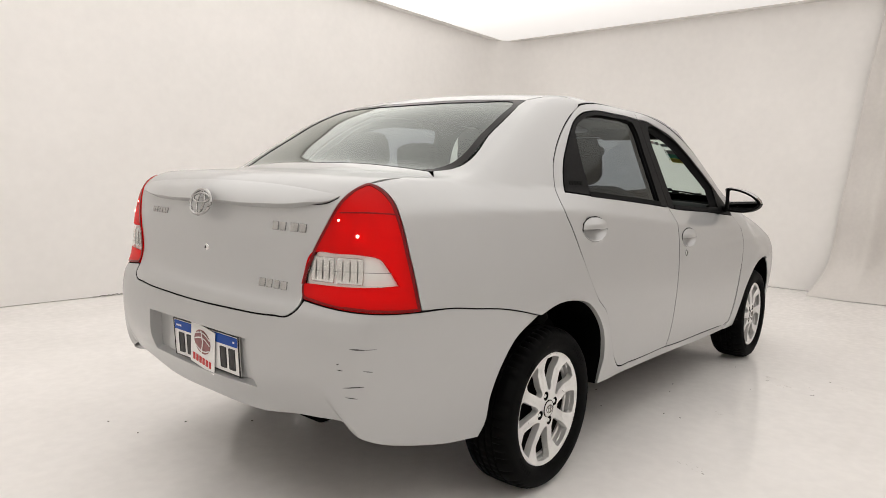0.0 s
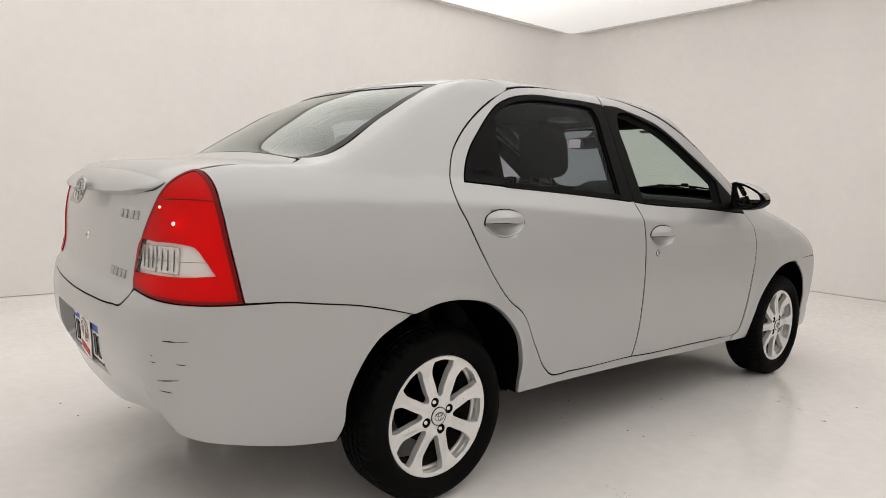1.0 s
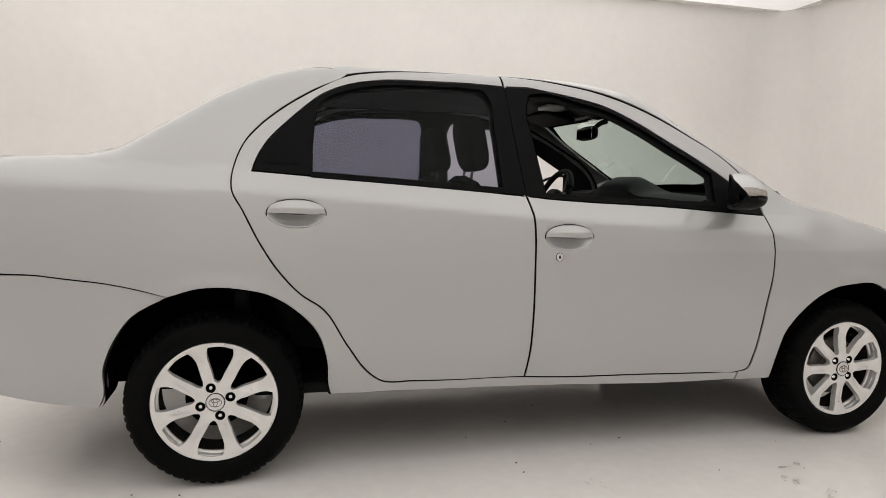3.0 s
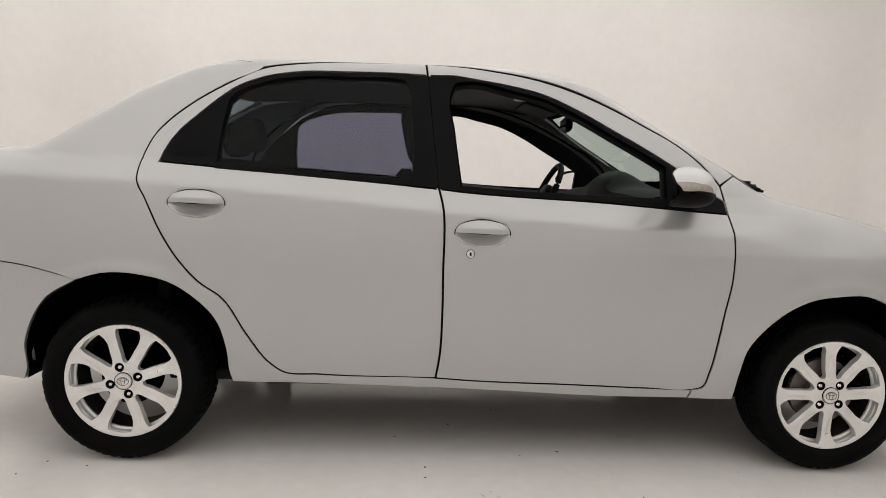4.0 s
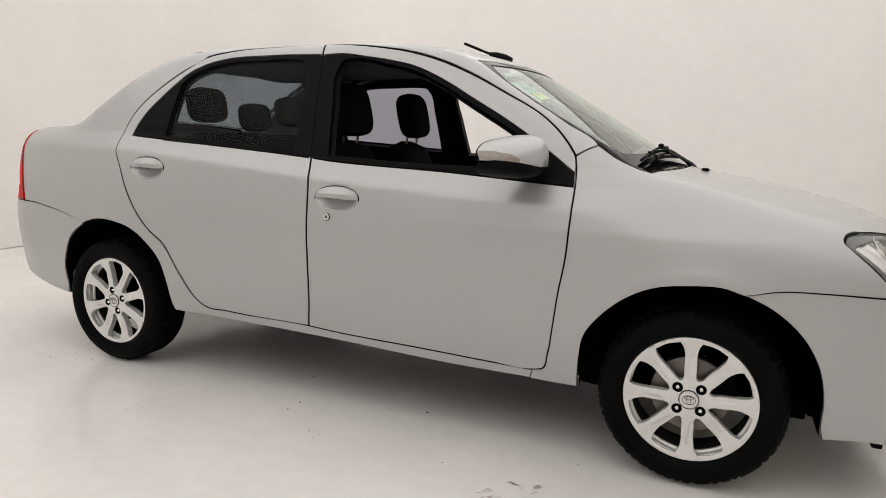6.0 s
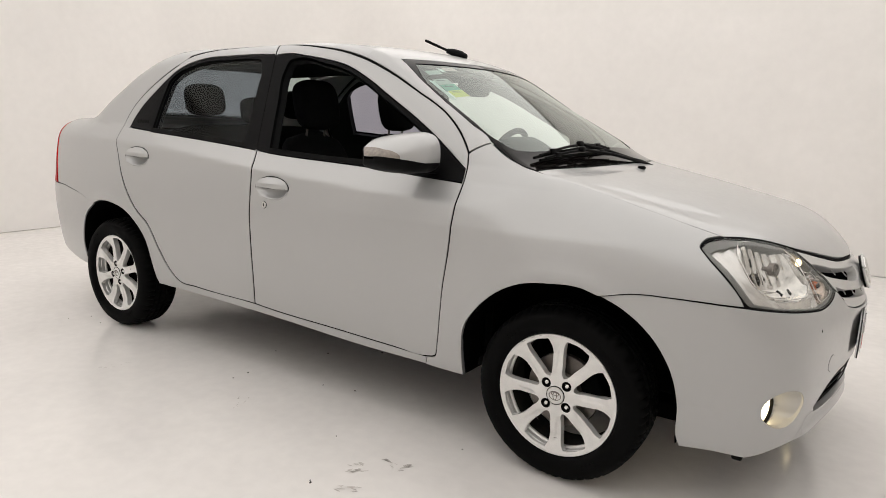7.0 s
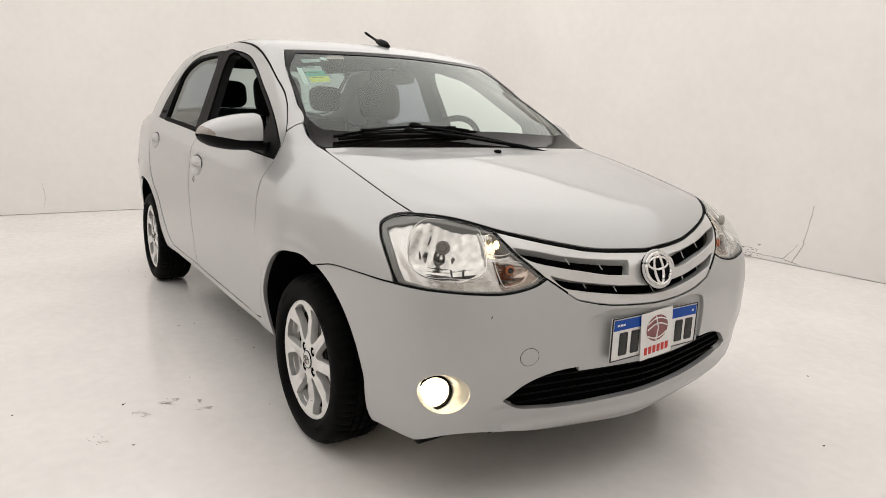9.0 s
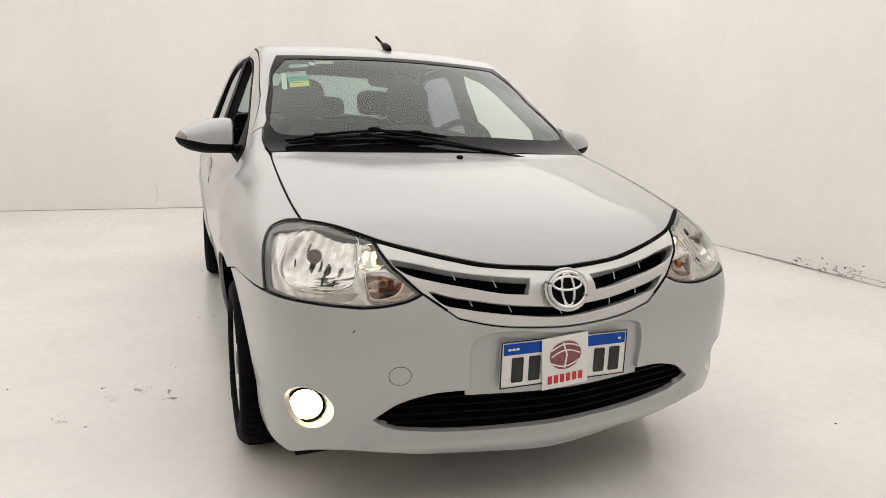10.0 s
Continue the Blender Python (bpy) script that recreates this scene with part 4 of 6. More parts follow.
grille = panel("front_grille", ring(FLANK, halves(grille_half)), FLANK, SATIN, car, [s1r, s1l, s2], h=.013, gap=.003, depth=.03, edge=.003, lift=grille_shape, label="satin silver grille with two dark slots")
# black sheet stands in for the shade behind the slots
panel("grille_back", grown(ring(FLANK, halves(grille_half)), -.02)[0], FLANK, DEEPDARK, grille, h=.03, gap=0, lift=-.034, depth=.005, label="black sheet for the shade behind the grille slots")
for s0, z0, z1 in ((3.43, .745, .715), (3.53, .728, .695), (3.47, .679, .650), (3.565, .662, .632), (CF - .02, .650, .620)):
    for sg in ((1, -1) if s0 < 3.6 else (1,)):
        a, b = level(np.array([s0, s0 + .012]), np.array([z0, z1]))
        a[1], b[1] = a[1] * sg, b[1] * sg
        a[0], b[0] = a[0] - .022, b[0] - .014
        v, f = tube([a, (a + b) / 2, b], .0015, 6)
        part("grille_rib", v, f, SATIN, grille)

# windows
screen_half = SCREEN_TOP + SCREEN_SIDE + [T(2.262, -.671), T(2.325, -.668), T(2.362, -.656, 1), T(2.405, -.418), T(2.433, 0)]
screen = ring(LID, halves(screen_half))
wind = panel("windscreen", screen, LID, SCREEN, car, h=.04, gap=.003, depth=.005, lift=-.004, label="clear windscreen with stickers in its corner")
panel("windscreen_border", screen, LID, FRIT, wind, [ring(LID, halves([T(1.806, 0), T(1.786, -.27), T(1.736, -.505, 1), T(1.835, -.570), T(1.96, -.590), T(2.08, -.615), T(2.19, -.634), T(2.245, -.616), T(2.272, -.56), T(2.292, -.479), T(2.324, -.177), T(2.330, 0)]))], h=.03, gap=.003, depth=.002, edge=.0004, lift=-.0015, label="black printed border")
back_half = BACK_TOP[::-1] + [T(0.015, -0.566), T(-0.102, -0.578), T(-0.335, -0.586), T(-0.383, -0.544, 1), T(-.402, -.30), T(-.420, 0)]
backw = ring(LID, halves(back_half))
back = panel("rear_screen", backw, LID, REARGLASS, car, h=.04, gap=.003, depth=.005, lift=-.004, label="tinted rear window with heater border")
panel("rear_screen_border", backw, LID, FRIT, back, [ring(LID, halves([T(0.047, 0), T(0.091, -0.332), T(0.126, -0.502), T(0.001, -0.534), T(-0.114, -0.545), T(-0.318, -0.553), T(-0.364, -0.520), T(-0.395, -0.296), T(-0.415, 0)]))], h=.03, gap=.003, depth=.002, edge=.0004, lift=-.0015, label="black printed border")
cowl_half = [T(2.37, 0), T(2.345, -.36), T(2.30, -.64, 1), T(2.41, -.64, 1), T(2.455, -.39), T(2.50, 0)]
panel("cowl_panel", ring(LID, halves(cowl_half)), LID, BLACK, car, h=.03, gap=0, lift=-.022, depth=.03, label="black plastic cowl below the windscreen")


def seam_seal(loop, parent, deep=.0070, r=.0062, skin=FLANK, mirror=None, name="door_seal", raised=0, rise=.66, keep=0):
    """A black rubber cord in the joint round a panel."""
    p = skin.to3(loop[:, 0], loop[:, 1])
    d = skin.out(p)
    d = d / np.linalg.norm(d, axis=1, keepdims=True)
    e = 1e-3
    a, b = skin.to3(loop[:, 0] + e, loop[:, 1]) - p, skin.to3(loop[:, 0], loop[:, 1] + e) - p
    n = np.cross(a, b)
    n /= np.linalg.norm(n, axis=1, keepdims=True)
    n *= np.sign((n * d).sum(1, keepdims=True))
    path = p - n * (deep - raised * step(p[:, 2], rise - .015, rise))[:, None]
    runs = [np.concatenate([path, path[:1]])]
    if keep:
        up = p[:, 2] >= keep
        first = int(np.argmax(up & ~np.roll(up, 1)))
        path, up = np.roll(path, -first, 0), np.roll(up, -first)
        cuts = [k for k in range(1, len(up)) if up[k] != up[k - 1]] + [len(up)]
        runs = [path[a:b] for a, b in zip([0] + cuts[:-1], cuts) if up[a] and b - a > 3]
    for run in runs:
        v, q = tube(run, r, 6, False)
        part(name, v, q, SEAL, parent, "black rubber joint")
        if mirror:
            part(name, v * [1, -1, 1], [k[::-1] for k in q], SEAL, mirror, "black rubber joint")


seam_seal(ring(FLANK, [B_TOP] + DOOR_TOP_R[::-1] + REAR_EDGE + [B_FOOT] + B_LINE[::-1]), car, mirror=car)
seam_seal(ring(FLANK, [B_TOP] + DOOR_TOP_F + [A_BASE] + A_EDGE[::-1] + FRONT_FOOT[::-1] + [B_FOOT] + B_LINE[::-1]), car, mirror=car)
seam_seal(ring(LID, halves(hood_half)), car, .0085, .0062, LID, name="hood_seal")
seam_seal(ring(BOOT, halves(boot_half)), car, .011, .007, BOOT, name="boot_seal")
seam_seal(ring(FLANK, halves(rear_half)), car, .014, .006, name="bumper_joint", raised=.0068, keep=.645)
seam_seal(ring(FLANK, halves(front_half)), car, .014, .006, name="bumper_joint", raised=.0068, rise=.64, keep=.642)


# ---- wheels ----
def wheel(turn, drum):
    """One wheel with its outer face towards -y, hub face at the origin."""
    hub = new("wheel")
    hub.parent = car
    tagged(hub, "eight-spoke silver alloy wheel with a black tyre")
    R = .291
    side = [(.2040, .016), (.2048, .002), (.2075, -.007), (.222, -.0165), (.240, -.0185), (.258, -.0165), (.268, -.012), (.2735, -.006), (.282, .004), (.2872, .014)]
    tread = [(.2885, .022), (R - .001, .036), (R - .001, .0405), (R - .008, .042), (R - .008, .047), (R, .0485), (R, .068), (R - .008, .0695), (R - .008, .0755), (R, .077), (R, .097), (R - .008, .0985), (R - .008, .1045), (R, .106), (R - .001, .123), (R - .008, .1245), (R - .008, .130), (R - .001, .1315), (.289, .146)]
    prof = side + tread + [(r, .166 - y) for r, y in reversed(side)]
    block = lambda a, i: np.where((np.floor(a / (2 * math.pi) * 240) % 4 == 0) & (((i >= 8) & (i <= 12)) | ((i >= 24) & (i <= 29))), -.0070, 0.0) + np.where((np.floor(a / (2 * math.pi) * 240 + 2) % 4 == 0) & (i >= 14) & (i <= 22), -.003, 0.0)
    v, f = lathe(prof, 240, wobble=block)
    part("tyre", v, [q[::-1] for q in f], RUBBER, hub, "black rubber tyre", sharp=50)
    # raised plain bars where the sidewall is lettered
    for a0, n in ((.6, 7), (3.7, 7), (2.2, 4), (5.2, 4)):
        for k in range(n):
            a = a0 + k * .065
            m = Matrix.Rotation(-a, 4, "Y") @ Matrix.Translation((.238, -.0188, 0))
            part("sidewall_bar", *moved(box(-.008, .008, -.0009, .001, -.0055, .0055), m), RUBBER, hub)
    barrel = [(.2020, .012), (.199, .016), (.1925, .024), (.1915, .040), (.1850, .044), (.1845, .050)]
    v, f = lathe(barrel, 72)
    part("barrel", v, f, ALLOY, hub, "silver outer wheel barrel")
    # the barrel's deeper part, painted dark as shade behind the spokes
    v, f = lathe([(.1845, .050), (.183, .070), (.184, .10), (.190, .155), (.203, .160)], 72)
    part("inner_barrel", v, f, BARRELSHADE, hub, "inner barrel with its shade put into the colour")
    dish = lambda r: .0035 + .0075 * np.clip((r - .05) / .09, 0, 1) ** 1.2 - .0125 * np.clip((r - .14) / .060, 0, 1) ** 1.4 - .002 * np.clip((.036 - r) / .01, 0, 1)

    def to3(u, w):
        r, a = np.hypot(u, w), np.arctan2(w, u)
        k = (a - turn + math.pi / 8) % (math.pi / 4) - math.pi / 8
        side_of = k * r - .006 + (r - .08) * .10
        fold = np.clip((r - .072) / .02, 0, 1) * np.clip((.172 - r) / .03, 0, 1)
        return np.stack([u, dish(r) + .0045 * fold / (1 + np.exp(-side_of / .0016)), w], -1)

    face = Skin(to3, lambda p: np.asarray(p)[..., [0, 2]], lambda p: np.broadcast_to([0, -1.0, 0], p.shape))
    holes = []
    for k in range(8):
        c = turn + math.pi / 8 + k * math.pi / 4
        half = lambda r: math.pi / 8 - (.0165 + (r - .08) * .128) / r
        pts = [(r * math.cos(c + s * half(r) * e), r * math.sin(c + s * half(r) * e), k) for r, s, e, k in ((.066, -1, .45, 0), (.080, -1, 1, 1), (.184, -1, 1, 0), (.1885, -1, .94, 1), (.1905, 0, 0, 0), (.1885, 1, .94, 1), (.184, 1, 1, 0), (.080, 1, 1, 1), (.066, 1, .45, 0), (.064, 0, 0, 0))]
        holes.append(ring(None, pts, .006))
    wells = [oval(.05 * math.cos(turn + math.pi / 4 * (2 * k + 1)), .05 * math.sin(turn + math.pi / 4 * (2 * k + 1)), .0178, .0178, 28) for k in range(4)]
    panel("rim", oval(0, 0, .2022, .2022, 160), face, ALLOY, hub, holes + wells, h=.0065, gap=0, depth=.026, edge=.0016, label="silver eight-spoke rim with kerb scuffs")
    for k in range(4):
        a = turn + math.pi / 4 * (2 * k + 1)
        m = Matrix.Translation((.05 * math.cos(a), .010, .05 * math.sin(a)))
        v, f = lathe([(.0, -.003), (.006, -.0034), (.0085, -.001), (.0096, .005), (.0096, .014)], 6)
        v2, f2 = lathe([(.0180, .012), (.0180, -.0040), (.0150, -.0046), (.0128, -.001), (.0122, .014), (.0, .014)], 28)
        part("wheel_nut", *moved((v, [q[::-1] for q in f]), m), CHROME, hub, sharp=25)
        part("nut_well", *moved((v2, f2), m), SEAL, hub)
    v, f = lathe([(.0, -.0030), (.020, -.0026), (.0275, -.0012), (.0295, .002), (.0300, .008)], 40)
    part("centre_cap", v, [q[::-1] for q in f], ALLOY, hub, "silver centre cap with plain oval rings")
    rings = []
    for rx, rz, dz in ((.020, .0145, 0), (.0065, .0140, 0), (.0135, .0055, .0065)):
        a = np.linspace(0, 2 * math.pi, 41)
        rings.append(tube(np.stack([rx * np.cos(a), np.full(41, -.0036), rz * np.sin(a) + dz], -1), .0011, 6, False))
    part("cap_rings", *join(*rings), STEEL, hub)
    v, f = lathe([(.0296, -.0004), (.0304, -.0010), (.0314, -.0004), (.0314, .004)], 40)
    part("cap_joint", v, [q[::-1] for q in f], SEAL, hub, "dark joint round the cap")
    # scrapes on the rim's edge
    rnd = random.Random(int(turn * 1000) + 5)
    for k in range(9):
        a, r = rnd.uniform(0, 6.28), rnd.choice((.1995, .2005, .197, .15, .12))
        ln = rnd.uniform(.004, .014)
        arc = np.linspace(a, a + ln / r, 5)
        spot = to3(r * np.cos(arc), r * np.sin(arc)) - [0, .0003, 0]
        part("kerb_scrape", *tube(spot, rnd.uniform(.0004, .0009), 5), SCUFF, hub, "dark kerb scrape")
    if drum:
        v, f = lathe([(.0, .050), (.06, .050), (.095, .052), (.102, .060), (.104, .11)], 48)
        part("brake_drum", v, [q[::-1] for q in f], DEEPDARK, hub, "dark brake drum")
    else:
        v, f = lathe([(.0, .040), (.06, .040), (.064, .055), (.122, .056), (.124, .060), (.124, .074), (.06, .078)], 56)
        part("brake_disc", v, [q[::-1] for q in f], STEEL, hub, "bare steel brake disc")
        m = Matrix.Rotation(radians(-25), 4, "Y")
        part("brake_caliper", *moved(box(.075, .140, .035, .10, -.05, .05, .012), m), DEEPDARK, hub)
    return hub


HUB_Y, HUB_Z = -.803, .291
rear_wheel = wheel(radians(-28), True)
front_wheel = wheel(radians(2), False)
for w, x in ((rear_wheel, 0.0), (front_wheel, 2.55)):
    w.matrix_basis = pose(x, HUB_Y, HUB_Z)
    copy_thing(w, pose(x, -HUB_Y, HUB_Z, 0, 0, 180))

# wheel housings and underside
def arch_liner(x0, pts):
    """The black edge strip just inside a wheel opening."""
    p = np.array([q[:3] for q in pts])
    k = np.linspace(0, len(p) - 1, 8 * len(p))
    i = np.clip(k.astype(int), 0, len(p) - 2)
    t, q0, q3 = (k - i)[:, None], p[np.maximum(i - 1, 0)], p[np.minimum(i + 2, len(p) - 1)]
    m0, m1 = (p[i + 1] - q0) / 2, (q3 - p[i]) / 2
    c = p[i] * (1 + 2 * t) * (1 - t) ** 2 + m0 * t * (1 - t) ** 2 + p[i + 1] * t * t * (3 - 2 * t) + m1 * t * t * (t - 1)
    way = np.array([x0, 0, .30]) - c
    way[:, 1] = 0
    c = c + way / np.linalg.norm(way, axis=1, keepdims=True) * .0035
    rows = []
    for y in (.004, .020, .045, .075, .12, .18):
        r = c.copy()
        r[:, 1] += y
        rows.append(r)
    bit = sheet(np.stack(rows, 0))
    # near-black over the painted return: the arch's shade is in the colour
    part("arch_liner", *bit, DEEPDARK, car, "black wheel arch liner")
    part("arch_liner", *mirrored(bit), DEEPDARK, car, "black wheel arch liner")


def mirrored(bit):
    v = np.asarray(bit[0], float) * [1, -1, 1]
    return v, [q[::-1] for q in bit[1]]


arch_liner(0.0, [S(.378, .298), S(.370, .335), S(.364, .422), S(.331, .526), S(.261, .602), S(.177, .655), S(0.076, 0.678), S(-0.054, 0.679), ARCH_R0, S(-0.271, 0.580), S(-0.320, 0.509), S(-0.358, 0.414), S(-0.370, 0.319), S(-.388, .280)])
arch_liner(2.55, [S(2.193, .270), S(2.198, .381), S(2.212, .46), S(2.26, .532), S(2.331, .597), S(2.427, 0.645), S(2.537, 0.663), S(2.637, 0.664), S(2.683, 0.650), S(2.746, 0.620), S(2.818, 0.557), S(2.869, 0.471), S(2.899, 0.369), S(2.915, 0.239), S(2.920, .224)])
for sg in (1, -1):
    flap = box(3.070, 3.100, -.70, -.55, .199, .238, .006)
    part("air_flap", *(flap if sg > 0 else mirrored(flap)), BLACK, car, "black rubber flap ahead of the wheel")
for x0 in (0.0, 2.55):
    for sg in (-1, 1):
        a = np.linspace(-.04, math.pi + .04, 40)
        g = np.stack([np.stack([x0 + .388 * np.cos(a), np.full(40, sg * yy), .300 + .388 * np.sin(a)], -1) for yy in ((.765, .72, .60, .50) if x0 else (.735, .70, .60, .50))], 0)
        v, f = sheet(g)
        cap = [(x0, sg * .50, .30)] + [tuple(q) for q in g[-1]]
        cf = [(0, i + 1, i + 2) for i in range(39)]
        part("wheel_housing", *join((v, f), (cap, cf)), DEEPDARK, car, "black wheel housing")
# underside boxes; the unseen low middle ones are added to block floor light
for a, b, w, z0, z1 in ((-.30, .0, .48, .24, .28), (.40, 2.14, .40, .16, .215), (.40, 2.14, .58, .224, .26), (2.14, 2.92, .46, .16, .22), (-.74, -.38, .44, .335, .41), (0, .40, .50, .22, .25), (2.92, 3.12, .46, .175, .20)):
    part("underbody", *box(a, b, -w, w, z0, z1, .01), DEEPDARK, car, "dark underside panel")
part("rear_axle", *tube([(0, -.70, .27), (0, 0, .30), (0, .70, .27)], .035, 12), DEEPDARK, car)
part("exhaust_silencer", *moved(pillow(.42, .24, .13, .5), pose(-.50, .30, .36)), DEEPDARK, car, "dark exhaust silencer")
part("engine_bulkhead", *box(2.22, 2.25, -.70, .70, .25, .90), DEEPDARK, car)
part("boot_floor", *box(-.82, .16, -.60, .60, .42, .45, .01), DEEPDARK, car)
part("engine_cover", *box(2.45, 3.0, -.48, .48, .25, .66, .04), DEEPDARK, car)

# ---- front lamps ----
lamp_f = ring(FLANK, LAMP_F_OUT + [HOOD_C] + HOOD_LAMP[:2] + [T(3.134, -0.494, 1)] + LAMP_F_IN + [LAMP_F_TIP] + LAMP_F_LOW + [S(3.010, 0.677)])

lens_r, lens_l = panel("headlamp", lamp_f, FLANK, LENS, car, h=.03, gap=.0035, depth=.006, edge=.003, mirror=True, label="clear plastic headlamp with chrome reflectors inside")
panel("lamp_seal", grown(lamp_f, .001)[0], FLANK, SEAL, lens_r, [grown(lamp_f, -.0026)[0]], h=.03, gap=0, lift=-.003, depth=.02, mirror=lens_l, label="black rubber seal")
lamp_way = grown(lamp_f, 1.0)[1]
bezel_in = lamp_f - lamp_way * (.0055 + .010 * np.clip((3.07 - lamp_f[:, 0]) / .07, 0, 1) + .004 * np.clip((lamp_f[:, 1] - .80) / .02, 0, 1))[:, None]
panel("lamp_bezel", grown(lamp_f, -.002)[0], FLANK, BEZEL, lens_r, [bezel_in], h=.03, gap=0, lift=-.007, depth=.03, edge=.004, mirror=lens_l, label="grey lamp bezel")
main = ring(None, [(3.024, 0.762), (3.026, 0.796), (3.046, 0.814), (3.100, 0.819), (3.156, 0.813), (3.194, 0.800), (3.206, 0.780), (3.212, 0.740), (3.207, 0.708), (3.188, 0.698), (3.128, 0.696), (3.076, 0.700), (3.040, 0.722)], .006)
sill = ring(None, [(3.080, 0.697), (3.126, 0.692), (3.184, 0.692), (3.228, 0.693, 1), (3.216, 0.676), (3.154, 0.672), (3.105, 0.677)], .006)
pocket = ring(None, [(3.211, 0.788, 1), (3.235, 0.791), (3.287, 0.757, 1), (3.247, 0.748), (3.213, 0.754, 1)], .006)
turn_at = ring(None, [(3.230, 0.739, 1), (3.277, 0.735), (3.334, 0.717, 1), (3.346, 0.696), (3.332, 0.680), (3.290, 0.670), (3.256, 0.670), (3.240, 0.701)], .006)
panel("lamp_housing", grown(lamp_f, -.006)[0], FLANK, LAMPGREY, lens_r, [main, sill, pocket, turn_at], h=.009, gap=.001, lift=lambda q, p: -.013 - .004 * np.abs(((q[:, 0] * .8 + q[:, 1] * .6) / .016) % 2 - 1), depth=.03, edge=.0035, mirror=lens_l, label="silver lamp housing")


def dished(cs, cw, a, b, top, deep, flutes=0.0):
    """A reflector's hollow, with upright flutes in its upper half."""
    def lift(q, p):
        d = np.hypot((q[:, 0] - cs) / a, (q[:, 1] - cw) / b)
        tooth = np.abs(((q[:, 0] - cs + .35 * (q[:, 0] - cs) * (q[:, 1] - cw) / b) / .0165) % 2 - 1)
        return -top - deep * np.clip(1 - d ** 2.4, 0, 1) + flutes * tooth * np.clip((q[:, 1] - cw + .012) / .02, 0, 1) + flutes * .7 * np.abs(((q[:, 1] - cw) / .014) % 2 - 1) * np.clip((cw - .01 - q[:, 1]) / .02, 0, 1)
    return lift


panel("main_reflector", grown(main, .002)[0], FLANK, REFLECTOR, lens_r, h=.0046, gap=0, depth=.004, edge=.0004, lift=dished(3.118, 0.756, .108, .070, .014, .046, .0042), mirror=lens_l, label="faceted chrome main reflector")
panel("reflector_sill", grown(sill, .002)[0], FLANK, REFLECTOR, lens_r, h=.004, gap=0, depth=.004, edge=.0004, lift=lambda q, p: -.018 + .0022 * np.abs((q[:, 1] / .0026) % 2 - 1), mirror=lens_l, label="ribbed chrome sill")
panel("side_reflector", grown(pocket, .002)[0], FLANK, REFLECTOR, lens_r, h=.004, gap=0, depth=.004, edge=.0004, lift=dished(3.244, 0.769, .045, .03, .014, .024, .003), mirror=lens_l, label="faceted side lamp reflector")
panel("turn_reflector", grown(turn_at, .002)[0], FLANK, AMBERREF, lens_r, h=.004, gap=0, depth=.004, edge=.0004, lift=dished(3.269, 0.711, .05, .034, .014, .030, .002), mirror=lens_l, label="indicator reflector")
# dark reflections painted as small ovals in the main reflector
for s0, w0, s1, w1, wide in ((3.072, 0.790, 3.075, 0.802, 0.0014), (3.053, 0.757, 3.050, 0.772, 0.0016), (3.139, 0.718, 3.136, 0.738, 0.0022), (3.164, 0.716, 3.168, 0.734, 0.0024)):
    mid_s, mid_w = (s0 + s1) / 2, (w0 + w1) / 2
    long, lean = math.hypot(s1 - s0, w1 - w0) / 2, math.atan2(w1 - w0, s1 - s0)
    panel("dark_reflection", oval(mid_s, mid_w, long, wide, 20, 2.6, lean), FLANK, LAMPDARK, lens_r, h=.01, gap=0, depth=.004, edge=.0004, lift=lambda q, p, d=dished(3.118, 0.756, .108, .070, .0095, .046): d(q, p), mirror=lens_l)
for loop in (main, turn_at, pocket):
    edge = FLANK.to3(loop[:, 0], loop[:, 1])
    n_out = FLANK.out(edge)
    n_out = n_out / np.linalg.norm(n_out, axis=1, keepdims=True)
    edge = edge - n_out * .012
    v, f = tube(np.concatenate([edge, edge[:1]]), .0013, 8, False)
    part("cell_edge", v, f, CHROME, lens_r, "bright chrome edge")
    part("cell_edge", *mirrored((v, f)), CHROME, lens_l, "bright chrome edge")
SHIELD, TURN, SIDEB = (3.113, 0.765), (3.273, 0.711), (3.243, 0.769)


def inlaid(c, back):
    """The place behind the lens at c, and the way out."""
    p = FLANK.to3(np.array([c[0]]), np.array([c[1]]))[0]
    return Vector(p) - Vector((.90, -.40, .10)).normalized() * back


